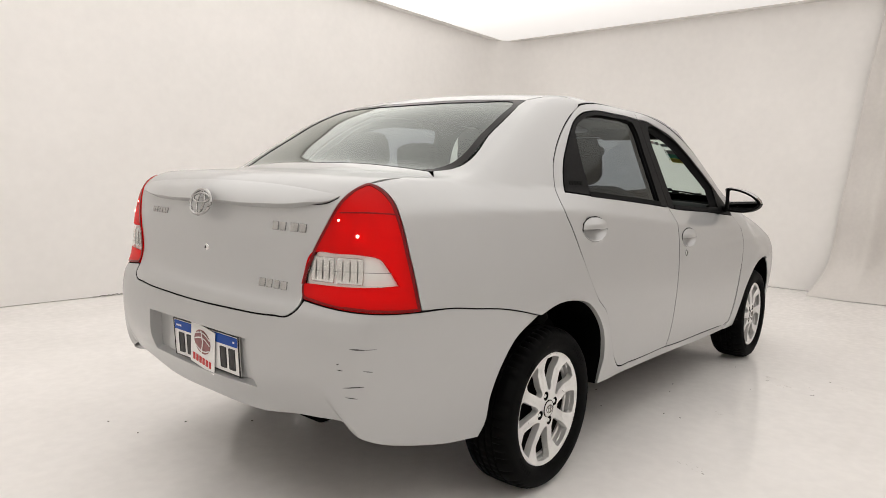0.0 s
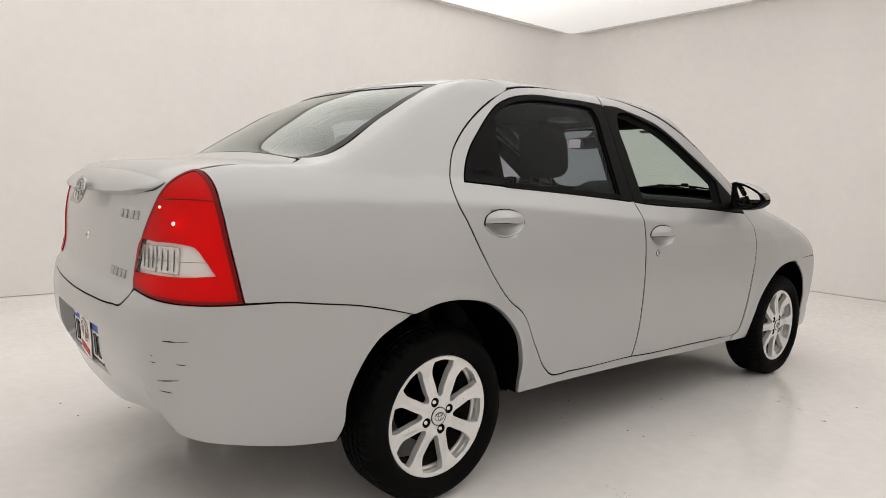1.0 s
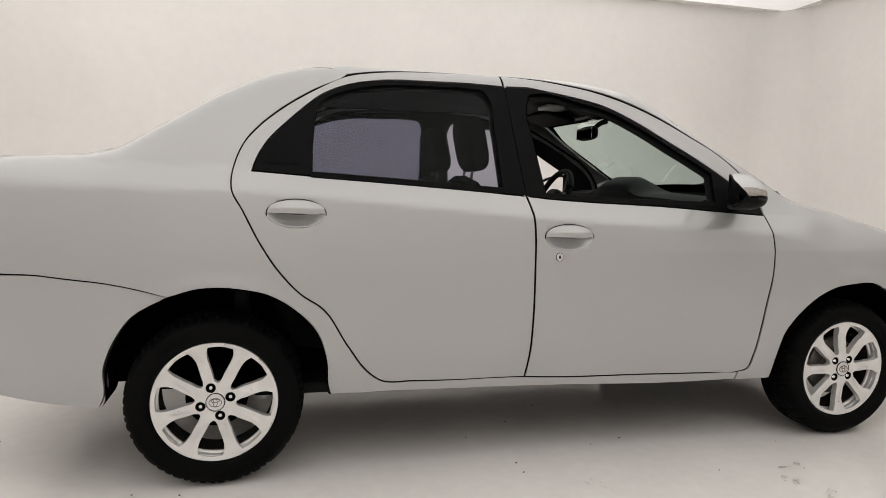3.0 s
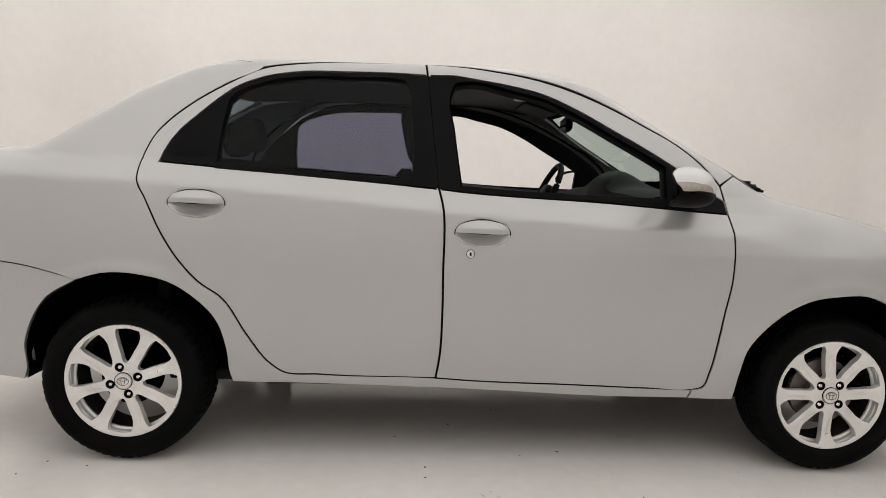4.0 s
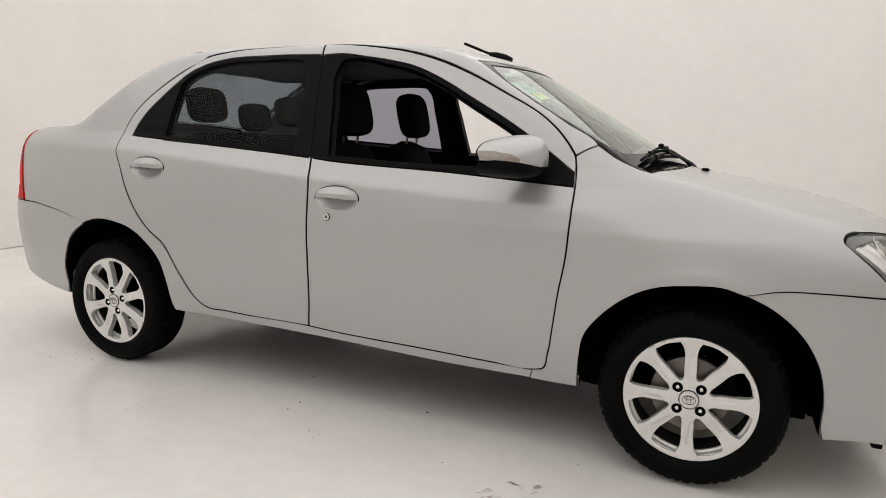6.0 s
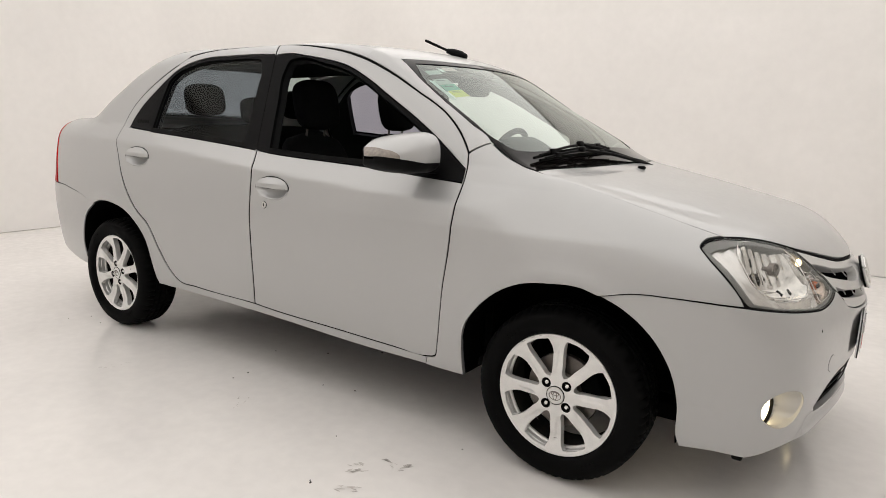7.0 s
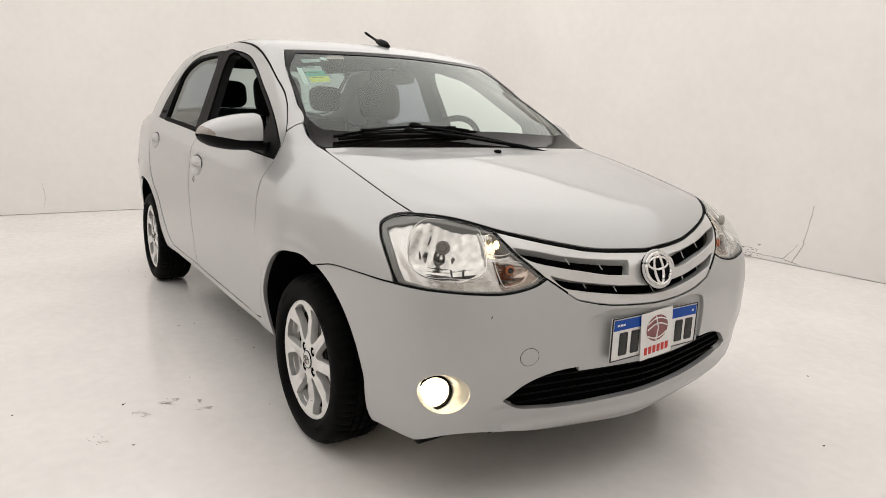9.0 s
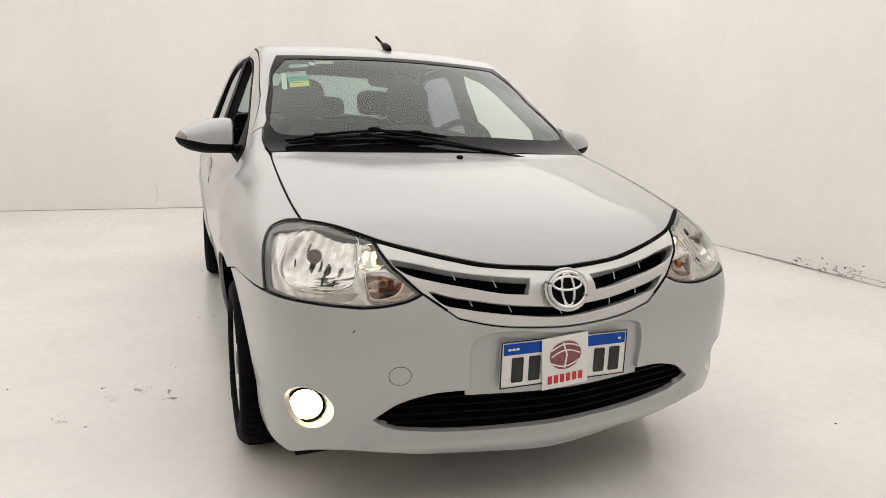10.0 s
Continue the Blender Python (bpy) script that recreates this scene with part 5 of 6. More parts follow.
for par, flip in ((lens_r, False), (lens_l, True)):
    fl = mirrored if flip else (lambda b: b)
    turned = (Vector((.90, -.40, .10)).normalized() * -1).to_track_quat("Y", "Z").to_matrix().to_4x4()
    m = Matrix.Translation(inlaid(SHIELD, .018)) @ turned
    v, f = lathe([(.0, -.004), (.008, -.004), (.0105, -.0015), (.0130, -.0015), (.0150, -.004), (.0185, -.004), (.0195, .0), (.0185, .012)], 32)
    part("bulb_shield", *fl(moved((v, [q[::-1] for q in f]), m)), STEEL, par, "round steel bulb shield", sharp=25)
    v, f = tube([(0, .010, 0), (0, .035, 0)], .007, 10)
    part("shield_stem", *fl(moved((v, f), m)), STEEL, par)
    m = Matrix.Translation(inlaid(TURN, .024)) @ turned
    part("turn_bulb", *fl(moved(pillow(.026, .024, .026, .95, 18), m)), AMBER, par, "amber indicator bulb")
    v, f = lathe([(.0, -.0135), (.007, -.0125), (.0085, -.010), (.0085, .0)], 24)
    part("bulb_cap", *fl(moved((v, [q[::-1] for q in f]), m)), LAMPDARK, par)
    m = Matrix.Translation(inlaid(SIDEB, .024)) @ turned
    part("side_bulb", *fl(moved(pillow(.017, .017, .024, 1, 14), m)), BULB, par, "lit side lamp bulb")
    # fog lamp
    fa = Vector((.95, -.31, 0)).normalized()
    fc = Vector((3.143, -.678, .366)) - fa * .010
    q = Matrix.Translation(fc) @ (fa * -1).to_track_quat("Y", "Z").to_matrix().to_4x4()
    v, f = lathe([(.0, -.004), (.02, -.0035), (.036, -.0015), (.0465, .003)], 48)
    fog = part("fog_lamp", *fl(moved((v, [k[::-1] for k in f]), q)), FOGLENS, car, "round lit fog lamp")
    v, f = lathe([(.0448, .006), (.0448, -.004), (.0470, -.0075), (.0505, -.0060), (.0520, .010)], 48)
    part("fog_rim", *fl(moved((v, f), q)), SEAL, fog, "dark rim")
    # the silver funnel from the bumper's hole to the rim
    hole = grown(fog_r, .004)[0]
    far = FLANK.to3(hole[:, 0], hole[:, 1])
    a = np.arctan2((hole[:, 1] - FOG[1]) / .057, (hole[:, 0] - FOG[0]) / .056)
    side_way = np.array([-fa.y, fa.x, 0])
    near = np.array(fc) + .0495 * (np.cos(a)[:, None] * side_way + np.sin(a)[:, None] * np.array([0, 0, 1.0]))
    v, f = sheet(np.stack([far * (1 - k) + near * k - np.array(fa) * (.004 - .004 * k) for k in (0, .3, .65, 1)], 0), wrap_v=True)
    part("fog_recess", *fl((v, f)), PAINT, fog, "silver fog lamp recess")

# ---- rear lamps ----
LAMP_R_IN = [S(-0.798, 1.021), S(-0.832, 0.950), S(-0.866, 0.872), S(-0.889, 0.803), S(-0.890, 0.762)]
lamp_r = ring(FLANK, [S(-0.601, 0.723, 1)] + LAMP_R_OUT + [LAMP_R_TOP[:3] + (0,), S(-0.766, 1.058)] + LAMP_R_IN + [S(-0.883, 0.744, 1), S(-0.818, 0.735), S(-0.743, 0.728), S(-0.661, 0.723)])
clear_r = ring(FLANK, [S(-0.865, 0.870), S(-0.792, 0.878), S(-0.731, 0.877), S(-0.698, 0.869), S(-0.675, 0.834), S(-0.656, 0.798, 1), S(-0.700, 0.795), S(-0.782, 0.792), S(-0.888, 0.789, 1)])
tail_r, tail_l = panel("tail_lamp", lamp_r, FLANK, REDLENS, car, [clear_r], h=.02, gap=.003, depth=.010, edge=.003, lift=.004, mirror=True, label="red tail lamp with a clear reversing band")
panel("clear_band", clear_r, FLANK, LENS, tail_r, h=.02, gap=.0005, depth=.01, edge=.001, lift=.004, mirror=tail_l, label="clear reversing lamp band")
panel("lamp_seal", grown(lamp_r, -.0005)[0], FLANK, SEAL, tail_r, [grown(lamp_r, -.006)[0]], h=.03, gap=0, lift=-.004, depth=.006, mirror=tail_l, label="black joint")
REDBACK = material("red_reflector_plate", (.92, .010, .010), .35, vary=.12, size=60, bump=.0008, bump_size=400, spec=.2)
panel("red_back", grown(lamp_r, -.005)[0], FLANK, REDBACK, tail_r, [grown(clear_r, .004)[0]], h=.02, gap=0, lift=-.016, depth=.03, mirror=tail_l, label="moulded red reflector plate")
panel("lamp_edge", grown(lamp_r, -.0028)[0], FLANK, DARKRED, tail_r, [grown(lamp_r, -.0085)[0]], h=.03, gap=0, lift=.0046, depth=.004, edge=.0012, mirror=tail_l, label="dark red lens edge")
panel("lamp_cup", grown(clear_r, .002)[0], FLANK, WHITE, tail_r, h=.02, gap=0, lift=-.009, depth=.004, mirror=tail_l, label="white lamp plate")
for s0, s1, z0, z1 in ((-.868, -.806, .800, .866), (-.796, -.735, .800, .868)):
    cell = [S(s0, z0, 1), S(s1, z0, 1), S(s1, z1, 1), S(s0, z1, 1)]
    flat = ring(FLANK, cell, .006)
    mid = flat.mean(0)
    panel("reversing_reflector", flat, FLANK, LAMPGREY, tail_r, h=.005, gap=0, lift=dished(mid[0], mid[1], .036, .038, .003, .004, .0012), depth=.003, mirror=tail_l, label="chrome reflector cell")
    for k in (.2, .5, .8):
        c = s0 + (s1 - s0) * k
        panel("reflector_flute", ring(FLANK, [S(c - .0008, z0 + .006, 1), S(c + .0008, z0 + .006, 1), S(c + .0008, z1 - .008, 1), S(c - .0008, z1 - .008, 1)]), FLANK, BEZEL, tail_r, h=.02, gap=0, depth=.002, edge=.0003, lift=-.0035, mirror=tail_l)
bowl = ring(FLANK, [S(-.826, .888, 1), S(-.722, .890, 1), S(-.706, .945), S(-.716, .982, 1), S(-.792, .984, 1)])
panel("bowl_edge", bowl, FLANK, DARKRED, tail_r, [grown(bowl, -.0035)[0]], h=.03, gap=0, lift=-.0005, depth=.003, edge=.0004, mirror=tail_l, label="darker edge of the lamp's bowl")
panel("bowl_edge", ring(FLANK, [S(-.772, .890, 1), S(-.768, .890, 1), S(-.752, .982, 1), S(-.757, .982, 1)]), FLANK, DARKRED, tail_r, h=.03, gap=0, lift=-.0005, depth=.003, edge=.0004, mirror=tail_l)
panel("lens_line", ring(FLANK, [S(-0.884, 0.827, 1), S(-0.672, 0.832, 1), S(-0.672, 0.833, 1), S(-0.884, 0.828, 1)]), FLANK, BEZEL, tail_r, h=.03, gap=0, lift=.0042, depth=.002, edge=.0002, mirror=tail_l)
for z0, dark in ((.745, 0), (.990, 1), (1.006, 0), (1.020, 0), (1.034, 0), (1.046, 0)):
    s0, s1 = (-.82, -.63) if z0 < .8 else (-.808 + (z0 - .965) * .52, -.655 - (z0 - .965) * .5)
    rib = [S(s0, z0 - .0012, 1), S(s1, z0 - .0012, 1), S(s1, z0 + .0012, 1), S(s0, z0 + .0012, 1)]
    panel("lamp_ridge", ring(FLANK, rib), FLANK, DARKRED, tail_r, h=.03, gap=0, lift=.0048 if dark else .0012, depth=.004, edge=.0006, mirror=tail_l)
for sg in (1, -1):
    par = tail_r if sg > 0 else tail_l
    for (s0, z0), r in (((-.797, .970), .008), ((-.749, .930), .010)):
        c = FLANK.to3(np.array([s0]), unwrap(np.array(S(s0, z0)[:3]))[None, 1])[0]
        part("tail_bulb", *moved(pillow(r, r, r, 1, 14), pose(c[0] - .002, (c[1] - .002) * sg, c[2])), SMALLBULB, par, "lit tail lamp bulb")
    part("turn_bulb", *moved(pillow(.02, .02, .024, .9, 14), pose(-.766, -.632 * sg, .832)), AMBER, par)

# ---- mirrors ----
def door_mirror(sg, door):
    f = (lambda b: b) if sg < 0 else mirrored
    top = curve((-.975, 1.022), (-.968, 1.037), (-.95, 1.055), (-.92, 1.074), (-.88, 1.090), (-.83, 1.102), (-.78, 1.107), (-.765, 1.103))
    low = curve((-.975, 1.014), (-.968, 1.001), (-.95, .986), (-.92, .973), (-.86, .964), (-.78, .966), (-.765, .972))
    front = curve((-.975, 1.918), (-.96, 1.958), (-.93, 1.996), (-.88, 2.028), (-.82, 2.044), (-.765, 2.044))
    rear = curve((-.975, 1.876), (-.955, 1.860), (-.92, 1.862), (-.85, 1.898), (-.765, 1.952))
    ny, na = 56, 61
    ys = -.765 - .21 * np.linspace(0, 1, ny) ** .8
    pw = lambda v, e: np.sign(v) * np.abs(v) ** e
    half, mid_z = (top(ys) - low(ys)) / 2, (top(ys) + low(ys)) / 2
    split = 1.004 + .020 * np.clip((-.85 - ys) / .12, 0, 1)
    at = lambda z: np.arcsin(np.clip(pw((z - mid_z) / half, 1 / .72), -.9, .9))
    a0, a1 = at(split), at(split + .004 + .022 * np.clip((-.928 - ys) / .02, 0, 1) ** .6)
    lo, hi = np.full(ny, radians(-112)), np.full(ny, radians(112))
    a = np.concatenate([np.linspace(lo, a0, 25), np.linspace(a0, a1, 7)[1:], np.linspace(a1, hi, 31)[1:]], 0).T
    y = np.repeat(ys[:, None], na, 1)
    zz = mid_z[:, None] + half[:, None] * pw(np.sin(a), .72)
    xx = rear(ys)[:, None] + (front(ys) - rear(ys))[:, None] * ((pw(np.cos(a), .75) + .48) / 1.48) * (1 - .06 * np.sin(a))
    g = np.stack([xx, y, zz], -1)
    g0 = g[:1].copy()
    g0[..., 1] += .006
    g0[..., 0] = 1.93 + (g0[..., 0] - 1.93) * .90
    g0[..., 2] = 1.04 + (g0[..., 2] - 1.04) * .90
    g = np.concatenate([g0 * .0 + g0.mean(1, keepdims=True), g0, g], 0)
    v, fs = sheet(g)
    na1 = na - 1
    rows = {"silver": [], "black": [], "clear": []}
    for i, q in enumerate(fs):
        r, c = divmod(i, na1)
        yy = g[r, c, 1]
        rows["black" if c < 24 else "clear" if yy < (-.931 if c < 30 else -.952) else "silver"].append(q)

    def bit(k):
        used = sorted({i for q in rows[k] for i in q})
        at = {o: n for n, o in enumerate(used)}
        return v[used], [tuple(at[i] for i in q) for q in rows[k]]

    shell = part("door_mirror", *f(bit("silver")), PAINT, door, "silver door mirror on a black foot")
    part("mirror_underside", *f(bit("black")), BLACK, shell, "black lower mirror cover")
    part("side_indicator", *f(bit("clear")), SMOKYCLEAR, shell, "smoky clear indicator strip")
    # the rim and glass that face backwards
    edge = np.concatenate([g[2:, 0], g[:1:-1, -1]])
    mid = edge.mean(0)
    n = len(edge)
    loops = [mid + (edge - mid) * k + [dx, 0, 0] for k, dx in ((1.0, .001), (.985, -.006), (.82, -.006), (.80, .006))]
    v2, q2 = sheet(np.stack(loops, 0), wrap_v=True)
    part("mirror_rim", *f((v2, q2)), BLACK, shell, "black mirror rim", sharp=0)
    pl = mid + (edge - mid) * .81
    slope = .52
    pl[:, 0] = mid[0] + .001 + slope * (pl[:, 1] - mid[1])
    c = mid + [.001, 0, 0]
    part("mirror_glass", *f((np.concatenate([pl, [c]]), [(n, i, (i + 1) % n) for i in range(n)])), MIRROR, shell, "mirror glass that shows the white studio", sharp=0)
    foot = [(2.02, -.735, .980), (1.99, -.765, .984), (1.96, -.80, .988), (1.94, -.86, .992)]
    part("mirror_foot", *f(tube(foot, [.020, .020, .018, .012], 16)), BLACK, shell, "black mirror foot")


door_mirror(-1, car)
door_mirror(1, car)

# ---- wipers, aerial, washer jet ----
def on_top(x, y, up):
    p = topped(np.array([x]), np.array([y]))[0]
    return (p[0] + up * .45, p[1], p[2] + up)


def wiper(a, b, pivot, mid):
    ys = np.linspace(0, 1, 15)
    line = [on_top(a[0] + (b[0] - a[0]) * k, a[1] + (b[1] - a[1]) * k, .012) for k in ys]
    w = part("wiper", *tube(line, .0055, 8), SEAL, car, "black wiper blade and arm")
    spine = [on_top(a[0] + (b[0] - a[0]) * k, a[1] + (b[1] - a[1]) * k, .013 + .014 * math.sin(math.pi * k)) for k in np.linspace(.06, .94, 13)]
    part("wiper_bow", *tube(spine, .0052, 8), BLACK, w)
    m = [a[0] + (b[0] - a[0]) * mid, a[1] + (b[1] - a[1]) * mid]
    p0, p1 = Vector(on_top(*pivot, -.006)), Vector(on_top(*m, .032))
    part("wiper_arm", *tube([p0, p0.lerp(p1, .2) + Vector((0, 0, .010)), p0.lerp(p1, .6) + Vector((0, 0, .010)), p1], [.009, .008, .0065, .006], 10), BLACK, w)
    part("wiper_hook", *moved(pillow(.022, .05, .022, .7, 16), Matrix.Translation(p1)), BLACK, w)
    for k in (.2, .8):
        q = Vector(on_top(a[0] + (b[0] - a[0]) * k, a[1] + (b[1] - a[1]) * k, .022))
        part("wiper_clip", *moved(box(-.006, .006, -.02, .02, -.008, .008, .002), Matrix.Translation(q)), BLACK, w)


wiper((2.318, -.600), (2.356, .020), (2.448, .235), .53)
wiper((2.336, -.590), (2.392, -.030), (2.462, .330), .50)
part("washer_jet", *moved(pillow(.034, .024, .016, .8, 16), Matrix.Translation(on_top(2.505, .02, .006))), BLACK, hood, "black washer jet")
base = Vector(on_top(1.600, 0, -.003))
aerial = part("aerial", *moved(join(tube([(.05, 0, 0), (.02, 0, .009), (-.02, 0, .022), (-.055, 0, .030)], [.012, .019, .017, .011], 14)), Matrix.Translation(base)), BLACK, car, "black roof aerial on its foot")
tip = [base + Vector((-.045, 0, .028)), base + Vector((-.10, 0, .049)), base + Vector((-.185, 0, .082))]
part("aerial_rod", *tube(tip, [.0065, .0055, .005], 10), BLACK, aerial)
for k in range(9):
    q = tip[1].lerp(tip[2], k / 9)
    part("rod_ring", *tube([q, q + Vector((-.006, 0, .0024))], .0066, 8), SEAL, aerial)

# ---- emblems, plates, badges ----
def emblem(place, normal, rx, rz, backed, parent, name, r=.0042):
    """Plain oval rings on a plate."""
    z = Vector(normal).normalized()
    m = Matrix.Translation(place) @ (z * -1).to_track_quat("Y", "Z").to_matrix().to_4x4()
    a = np.linspace(0, 2 * math.pi, 57)
    curve_at = lambda cx, cz, ax, az, rad: tube(np.stack([cx + ax * np.cos(a), np.full(57, -.004), cz + az * np.sin(a)], -1), rad, 8, False)
    bits = [curve_at(0, 0, rx, rz, r * 1.15), curve_at(0, 0, rx * .34, rz * .92, r * .95), curve_at(0, rz * .34, rx * .80, rz * .38, r * .95)]
    ob = part(name, *moved(join(*bits), m), CHROME if backed else BADGE, parent, "chrome emblem of plain oval rings")
    if backed:
        a2 = np.linspace(0, 2 * math.pi, 56, endpoint=False)
        v = [(rx * 1.16 * math.cos(k), -.001, rz * 1.16 * math.sin(k)) for k in a2] + [(rx * 1.16 * math.cos(k), .010, rz * 1.16 * math.sin(k)) for k in a2]
        part("emblem_plate", *moved((v, [tuple(range(55, -1, -1))] + [(i, (i + 1) % 56, 56 + (i + 1) % 56, 56 + i) for i in range(56)]), m), BLACK, ob, "black emblem ground")
        part("emblem_edge", *moved(tube([(rx * 1.17 * math.cos(k), -.001, rz * 1.17 * math.sin(k)) for k in a], r * .85, 10, False), m), SATIN, ob)
    return ob


emblem((3.322, 0, .689), (.93, 0, .30), .0565, .0480, True, car, "front_emblem", .0048)
emblem((-.878, 0, .994), (-.97, 0, .25), .060, .041, False, boot, "rear_emblem")


def plate(m, parent, tilt):
    """A number plate with plain bars for its characters, half covered by a dealer's card; it faces -y."""
    body = part("number_plate", *moved(box(-.20, .20, -.003, .003, -.065, .065, .002), m), WHITE, parent, "white number plate with a blue band and plain bars")
    part("plate_band", *moved(box(-.193, .193, -.0045, -.0028, .028, .059), m), BLUE, body)
    for x0, x1, z0, z1 in ((-.20, .20, .0625, .0655), (-.20, .20, -.0655, -.0625), (-.20, -.197, -.065, .065), (.197, .20, -.065, .065)):
        part("plate_edge", *moved(box(x0, x1, -.0052, .0, z0, z1, .001), m), INK, body)
    for x in (-.150, -.098, .110, .160):
        part("character_bar", *moved(box(x - .017, x + .017, -.0044, -.0028, -.050, .019, .003), m), INK, body)
    for x in (-.18, -.168, -.156, .17):
        part("band_mark", *moved(box(x, x + .009, -.0052, -.0044, .040, .046), m), WHITE, body)
    card = m @ pose(-.005, -.008, -.004, 0, tilt, 0)
    c = part("dealer_card", *moved(box(-.073, .073, -.0025, .0, -.074, .074, .002), card), WHITE, parent, "white dealer card with a round maroon mark")
    a = np.linspace(0, 2 * math.pi, 40, endpoint=False)
    part("round_mark", *moved(([(.050 * math.cos(k), -.0034, .018 + .041 * math.sin(k)) for k in a], [tuple(range(39, -1, -1))]), card), MAROON, c)
    for k in (-.9, 0.0, .9):
        p = [(-.045 + .09 * t + (.0 if k else 0), -.0040, .018 + k * .02 + .014 * math.sin(math.pi * t) * (1 if k >= 0 else -1)) for t in np.linspace(0, 1, 11)]
        part("mark_stripe", *moved(tube(p, .0022, 5), card), WHITE, c)
    part("mark_stripe", *moved(tube([(-.008, -.0040, .056), (.004, -.0040, .018), (-.004, -.0040, -.02)], .0025, 5), card), WHITE, c)
    for k in range(6):
        x = -.056 + k * .0195
        part("name_bar", *moved(box(x, x + .0135, -.0040, -.0024, -.060, -.036, .001), card), RED_INK, c)


plate(pose(3.334, .002, .496, 0, 0, 90), car, -4)
plate(pose(-.866, -.002, .520, 4, 0, -90), car, 9)


def badge_bars(s0, z0, widths, tall, parent, name, step_w=.004):
    """A row of chrome bars in place of a badge's letters."""
    s = s0
    for w in widths:
        pts = [S(s, z0, 1), S(s - w, z0 - .0004, 1), S(s - w, z0 + tall, 1), S(s, z0 + tall, 1)]
        panel(name, ring(FLANK, pts), FLANK, BADGE, parent, h=.02, gap=0, lift=.004, depth=.006, edge=.0012)
        s += w + step_w


badge_bars(-.985, .930, (.019, .019, .008, .019, .019), .022, boot, "badge_bar", .008)
badge_bars(-1.036, .760, (.007, .018, .020, .018, .018), .022, boot, "trim_badge_bar", .008)
badge_bars(-1.672, .943, (.014, .014, .014, .014, .014, .014), .017, boot, "name_badge_bar", .004)
kz = level(np.array([CR]), np.array([.848]))[0]
part("boot_lock", *moved(lathe([(.0, -.004), (.010, -.0035), (.0125, .001), (.0125, .008)], 24), Matrix.Translation(kz) @ Matrix.Rotation(radians(-90), 4, "Z")), CHROME, boot, "round chrome boot lock", sharp=60)
part("boot_key_slot", *moved(box(-.0015, .0015, -.0052, -.003, -.005, .005), Matrix.Translation(kz) @ Matrix.Rotation(radians(-90), 4, "Z")), INK, boot)

# ---- stickers on the windscreen ----
def sticker(x0, x1, y0, y1, mat, name="windscreen_sticker"):
    sk = [T(x0, y0, 1), T(x0 + .012, y1, 1), T(x1 + .012, y1 + (x1 - x0) * -.12, 1), T(x1, y0 - (x1 - x0) * .12, 1)]
    panel(name, ring(LID, sk), LID, mat, wind, h=.03, gap=0, lift=-.0085 if name == "windscreen_sticker" else -.0078, depth=.0005, edge=.0002)


sticker(1.826, 1.944, -.540, -.521, STICKER_W)
sticker(1.830, 1.864, -.518, -.437, STICKER_PALE)
sticker(1.866, 1.902, -.518, -.437, STICKER_G)
sticker(1.904, 1.944, -.518, -.437, STICKER_Y)
sticker(1.776, 1.802, -.500, -.420, STICKER_PALE)
sticker(1.774, 1.798, -.412, -.388, STICKER_W)
sticker(1.773, 1.797, -.384, -.305, STICKER_PINK)
for k in range(5):
    sticker(1.836 + k * .022, 1.844 + k * .022, -.432, -.426, INK, "printed_bar")
for k in range(3):
    sticker(1.838 + k * .037, 1.842 + k * .037, -.505, -.462, INK, "printed_bar")

# ---- scrapes on the bumpers ----
def scrape(s0, z0, s1, z1, w, name="scrape"):
    pts = level(np.linspace(s0, s1, 9), np.linspace(z0, z1, 9))
    mid = pts + np.array([(np.array([p[0] - np.clip(p[0], RX, FX), p[1], 0]) / np.linalg.norm([p[0] - np.clip(p[0], RX, FX), p[1]])) * .0003 for p in pts])
    part(name, *tube(mid, np.abs(np.sin(np.linspace(.15, 3.0, 9))) * w * .6 + .0002, 6), SPECK, rear_bumper if s0 < 0 else front_bumper, "black scrape")


scrape(-.754, .630, -.722, .628, .0030)
scrape(-.722, .628, -.698, .629, .0010)
scrape(-.782, .586, -.776, .588, .0020)
scrape(-.782, .571, -.768, .569, .0014)
scrape(-.725, .569, -.705, .566, .0016)
scrape(-.768, .521, -.720, .525, .0022)
scrape(-.764, .494, -.735, .490, .0016)
scrape(3.222, .594, 3.226, .602, .0022)


# ---- cabin ----
def side_trim():
    out = ring(FLANK, [S(.44, .36, 1), S(2.10, .32, 1), S(2.10, .93), S(2.06, 1.08), S(1.90, 1.20), S(1.70, 1.30), S(1.45, 1.385), S(1.15, 1.43), S(.75, 1.43), S(.45, 1.385), S(.28, 1.28), S(.10, 1.06), S(.16, .92), S(.36, .72), S(.43, .60)])
    holes = [grown(ring(FLANK, k), -.006)[0] for k in (RGLASS, FOPEN)]
    panel("side_trim", out, FLANK, CABIN_DARK, car, holes, h=.05, gap=0, lift=-.040, depth=-.034, edge=.0, mirror=True, label="dark door and pillar trim")


side_trim()
liner = ring(LID, halves([T(1.70, 0), T(1.68, -.30), T(1.60, -.50), T(1.30, -.525), T(.8, -.53), T(.35, -.50), T(.16, -.35), T(.13, 0)]))
panel("headliner", liner, LID, CABIN_DARK, car, h=.06, gap=0, lift=-.035, depth=.004, label="dark headliner")
part("cabin_floor", *box(.12, 2.2, -.70, .70, .27, .31, .01), CABIN_DARK, car)
part("parcel_shelf", *box(-.36, .18, -.58, .58, .985, 1.005, .006), CABIN_DARK, car, "dark parcel shelf under the rear window")
part("bulkhead_trim", *box(.05, .10, -.62, .62, .45, .985, .01), CABIN_DARK, car)


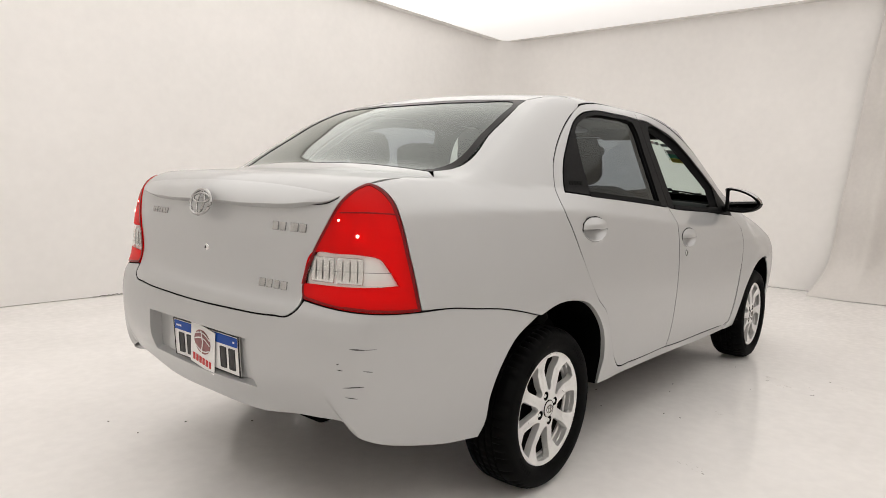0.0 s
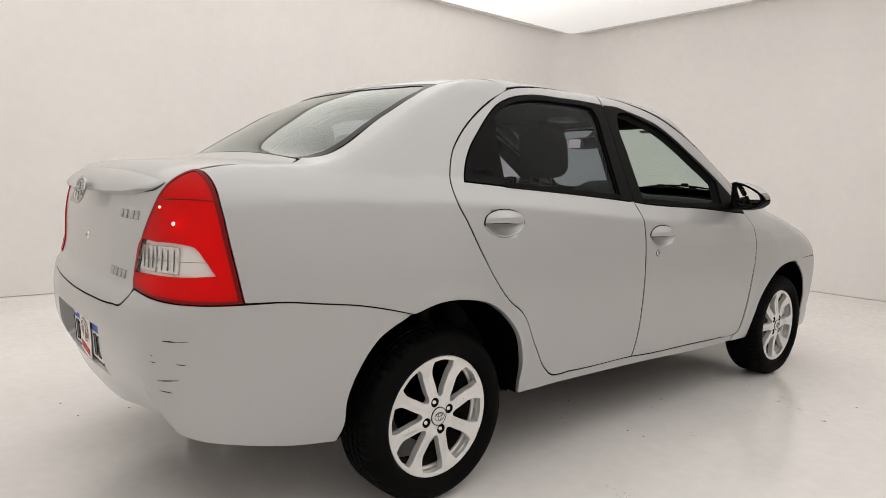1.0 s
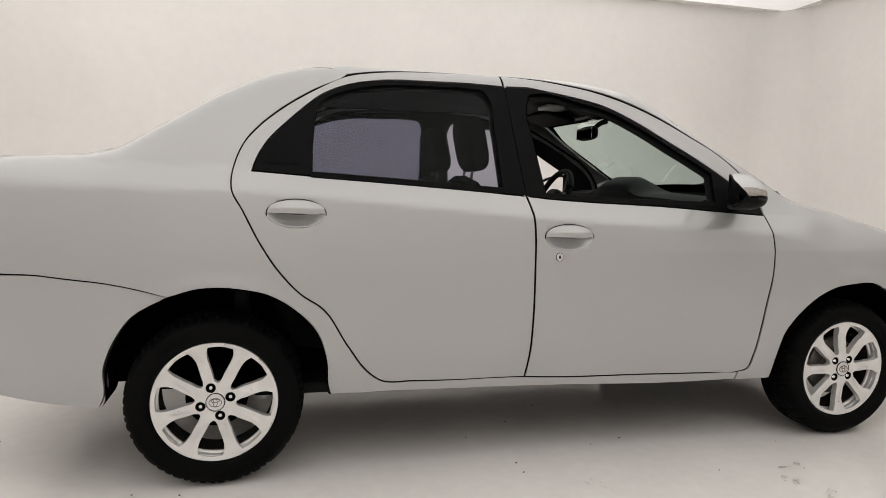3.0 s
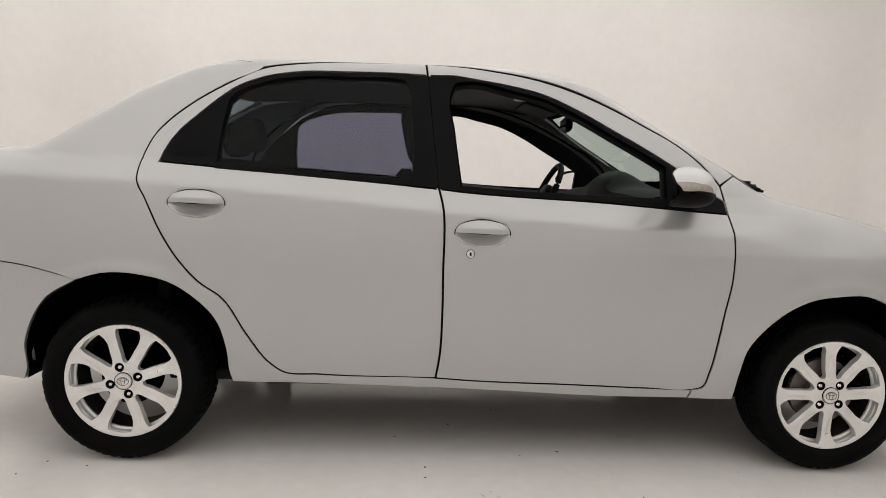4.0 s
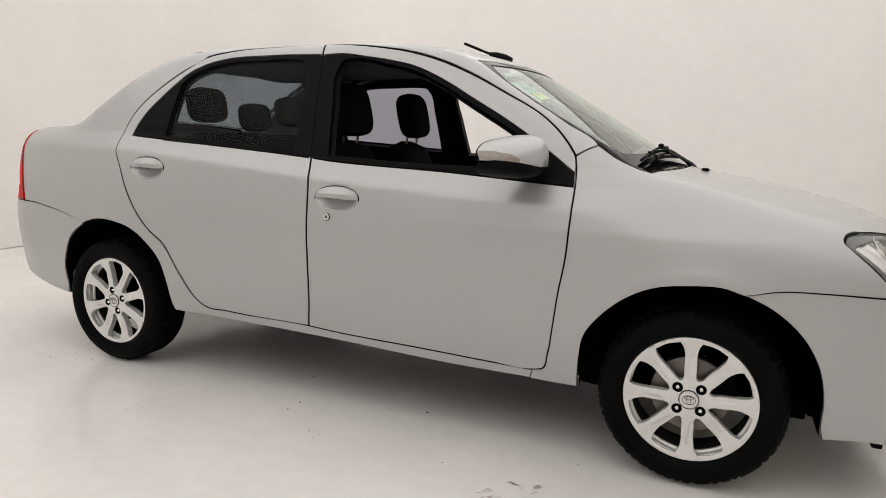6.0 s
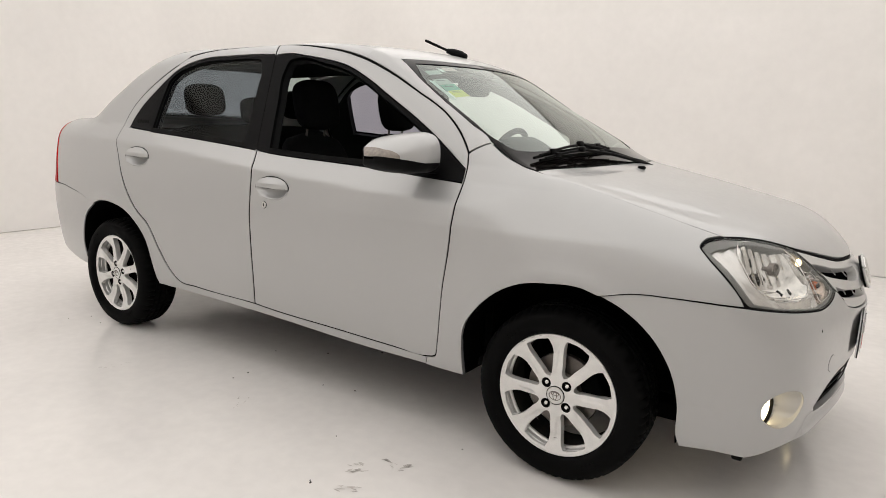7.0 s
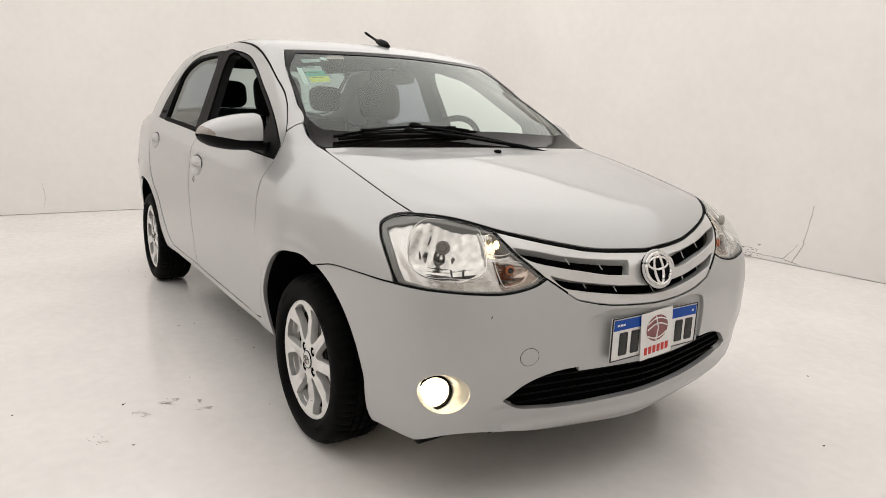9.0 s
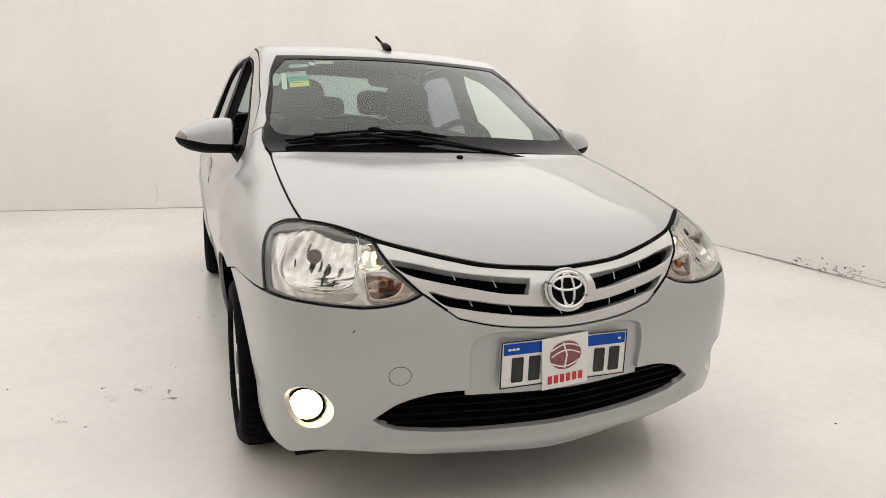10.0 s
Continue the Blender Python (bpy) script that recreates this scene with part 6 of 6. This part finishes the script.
def seat(y):
    s = new("front_seat")
    s.parent = car
    tagged(s, "dark fabric front seat with a headrest")
    part("seat_cushion", *moved(pillow(.52, .50, .20, .45), pose(1.30, y, .50, 0, -6, 0)), FABRIC, s)
    a, t = np.meshgrid(np.linspace(0, 2 * math.pi, 40, endpoint=False), np.linspace(0, 1, 22), indexing="ij")
    pw = lambda v, e: np.sign(v) * np.abs(v) ** e
    end = np.clip(1 - (2 * t - 1) ** 8, 0, 1) ** .5
    wid = (.255 - .075 * t ** 2) * (.25 + .75 * end)
    thick = (.085 - .03 * t) * (.3 + .7 * end)
    x = 1.12 - .16 * t + thick * pw(np.cos(a), .7)
    g = np.stack([x, y + wid * pw(np.sin(a), .55), .50 + .57 * t + 0 * a], -1)
    v, f = sheet(g, wrap_u=True)
    f += [tuple(i * 22 for i in range(40)), tuple(i * 22 + 21 for i in reversed(range(40)))]
    part("backrest", v, f, FABRIC, s)
    hv = moved(pillow(.10, .26, .235, .55), pose(1.000, y, 1.205, 0, -12, 0))
    part("headrest", *hv, FABRIC, s)
    for k in (-.06, .06):
        part("headrest_post", *tube([(.985, y + k, 1.02), (1.0, y + k, 1.12)], .006, 8), STEEL, s)
    part("seat_runner", *box(1.05, 1.55, y - .22, y + .22, .308, .42, .02), CABIN_DARK, s)


seat(-.315)
seat(.315)
bench = new("rear_bench")
bench.parent = car
tagged(bench, "dark fabric rear bench with headrests")
part("bench_cushion", *moved(pillow(.50, 1.26, .20, .35, 40), pose(.48, 0, .50, 0, -5, 0)), FABRIC, bench)
part("bench_back", *moved(pillow(.18, 1.24, .66, .35, 40), pose(.22, 0, .76, 0, -14, 0)), FABRIC, bench)
for y, w in ((-.34, .23), (.34, .23), (.02, .21)):
    part("bench_headrest", *moved(pillow(.10, w, .17 if abs(y) > .1 else .15, .55), pose(.17, y, 1.220 if abs(y) > .1 else 1.175, 0, -10, 0)), FABRIC, bench)

dash = new("dashboard")
dash.parent = car
tagged(dash, "dark plastic dashboard with instrument hood")
y, t = np.meshgrid(np.linspace(-.68, .68, 61), np.linspace(0, 1, 20), indexing="ij")
hump = .075 * np.exp(-((y - .02) / .20) ** 4)
cx = np.interp(t, [0, .25, .5, .62, .75, .9, 1], [2.30, 2.12, 1.95, 1.86, 1.82, 1.84, 1.90])
cz = np.interp(t, [0, .25, .5, .62, .75, .9, 1], [.945, 1.008, 1.022, 1.008, .90, .72, .50])
bump = np.exp(-((t - .5) / .16) ** 2)
v, f = sheet(np.stack([cx - .10 * (y / .68) ** 2 * (t < .3) * (1 - t / .3), y, cz + hump * bump - .02 * (np.abs(y) / .68) ** 4], -1))
part("dash_top", v, [q[::-1] for q in f], CABIN_DARK, dash)
part("centre_console", *box(1.25, 1.88, -.10, .10, .30, .70, .04), CABIN_DARK, dash)
for yy in (-.58, .58, -.09, .09):
    part("air_vent", *moved(lathe([(.0, -.004), (.032, -.004), (.038, .0), (.040, .012)], 24), pose(1.825, yy, .87, 0, 0, -90)), GLOSSBLACK, dash)

sw = new("steering_wheel")
sw.parent = car
tagged(sw, "black three-spoke steering wheel")
m = Matrix.Translation((1.680, .365, .950)) @ Matrix.Rotation(radians(24), 4, "Y") @ Matrix.Rotation(radians(90), 4, "Z")
a = np.linspace(0, 2 * math.pi, 61)
part("wheel_rim", *moved(tube(np.stack([.182 * np.cos(a), 0 * a, .182 * np.sin(a)], -1), .0155, 12, False), m), CABIN_DARK, sw)
part("hub_pad", *moved(pillow(.16, .06, .14, .6), m), CABIN_DARK, sw)
for k in (radians(0), radians(180), radians(270)):
    d = Vector((math.cos(k), 0, math.sin(k)))
    part("wheel_spoke", *moved(tube([d * .05, d * .12, d * .178], [.022, .015, .017], 10), m), CABIN_DARK, sw)
part("steering_column", *tube([(1.705, .365, .940), (1.95, .365, .83)], .045, 14), CABIN_DARK, sw)

im = part("interior_mirror", *moved(pillow(.035, .235, .068, .6), pose(1.700, 0, 1.300, 0, 0, -5)), CABIN_DARK, car, "black interior mirror hanging from the windscreen")
part("mirror_glass", *moved(box(-.0195, -.0175, -.10, .10, -.026, .026, .0), pose(1.700, 0, 1.300, 0, 0, -5)), MIRROR, im)
part("mirror_stalk", *tube([(1.71, 0, 1.31), (1.765, 0, 1.352), (1.80, 0, 1.368)], [.010, .012, .016], 10), CABIN_DARK, im)
for sg in (-1, 1):
    part("sun_visor", *moved(box(-.085, .085, -.19, .19, -.010, .010, .008), pose(1.60, sg * .30, 1.392, 0, 14, 0)), CABIN_DARK, car, "dark folded sun visor")
part("dome_lamp", *box(1.45, 1.58, -.06, .06, 1.405, 1.43, .01), SATIN, car, "pale roof lamp")
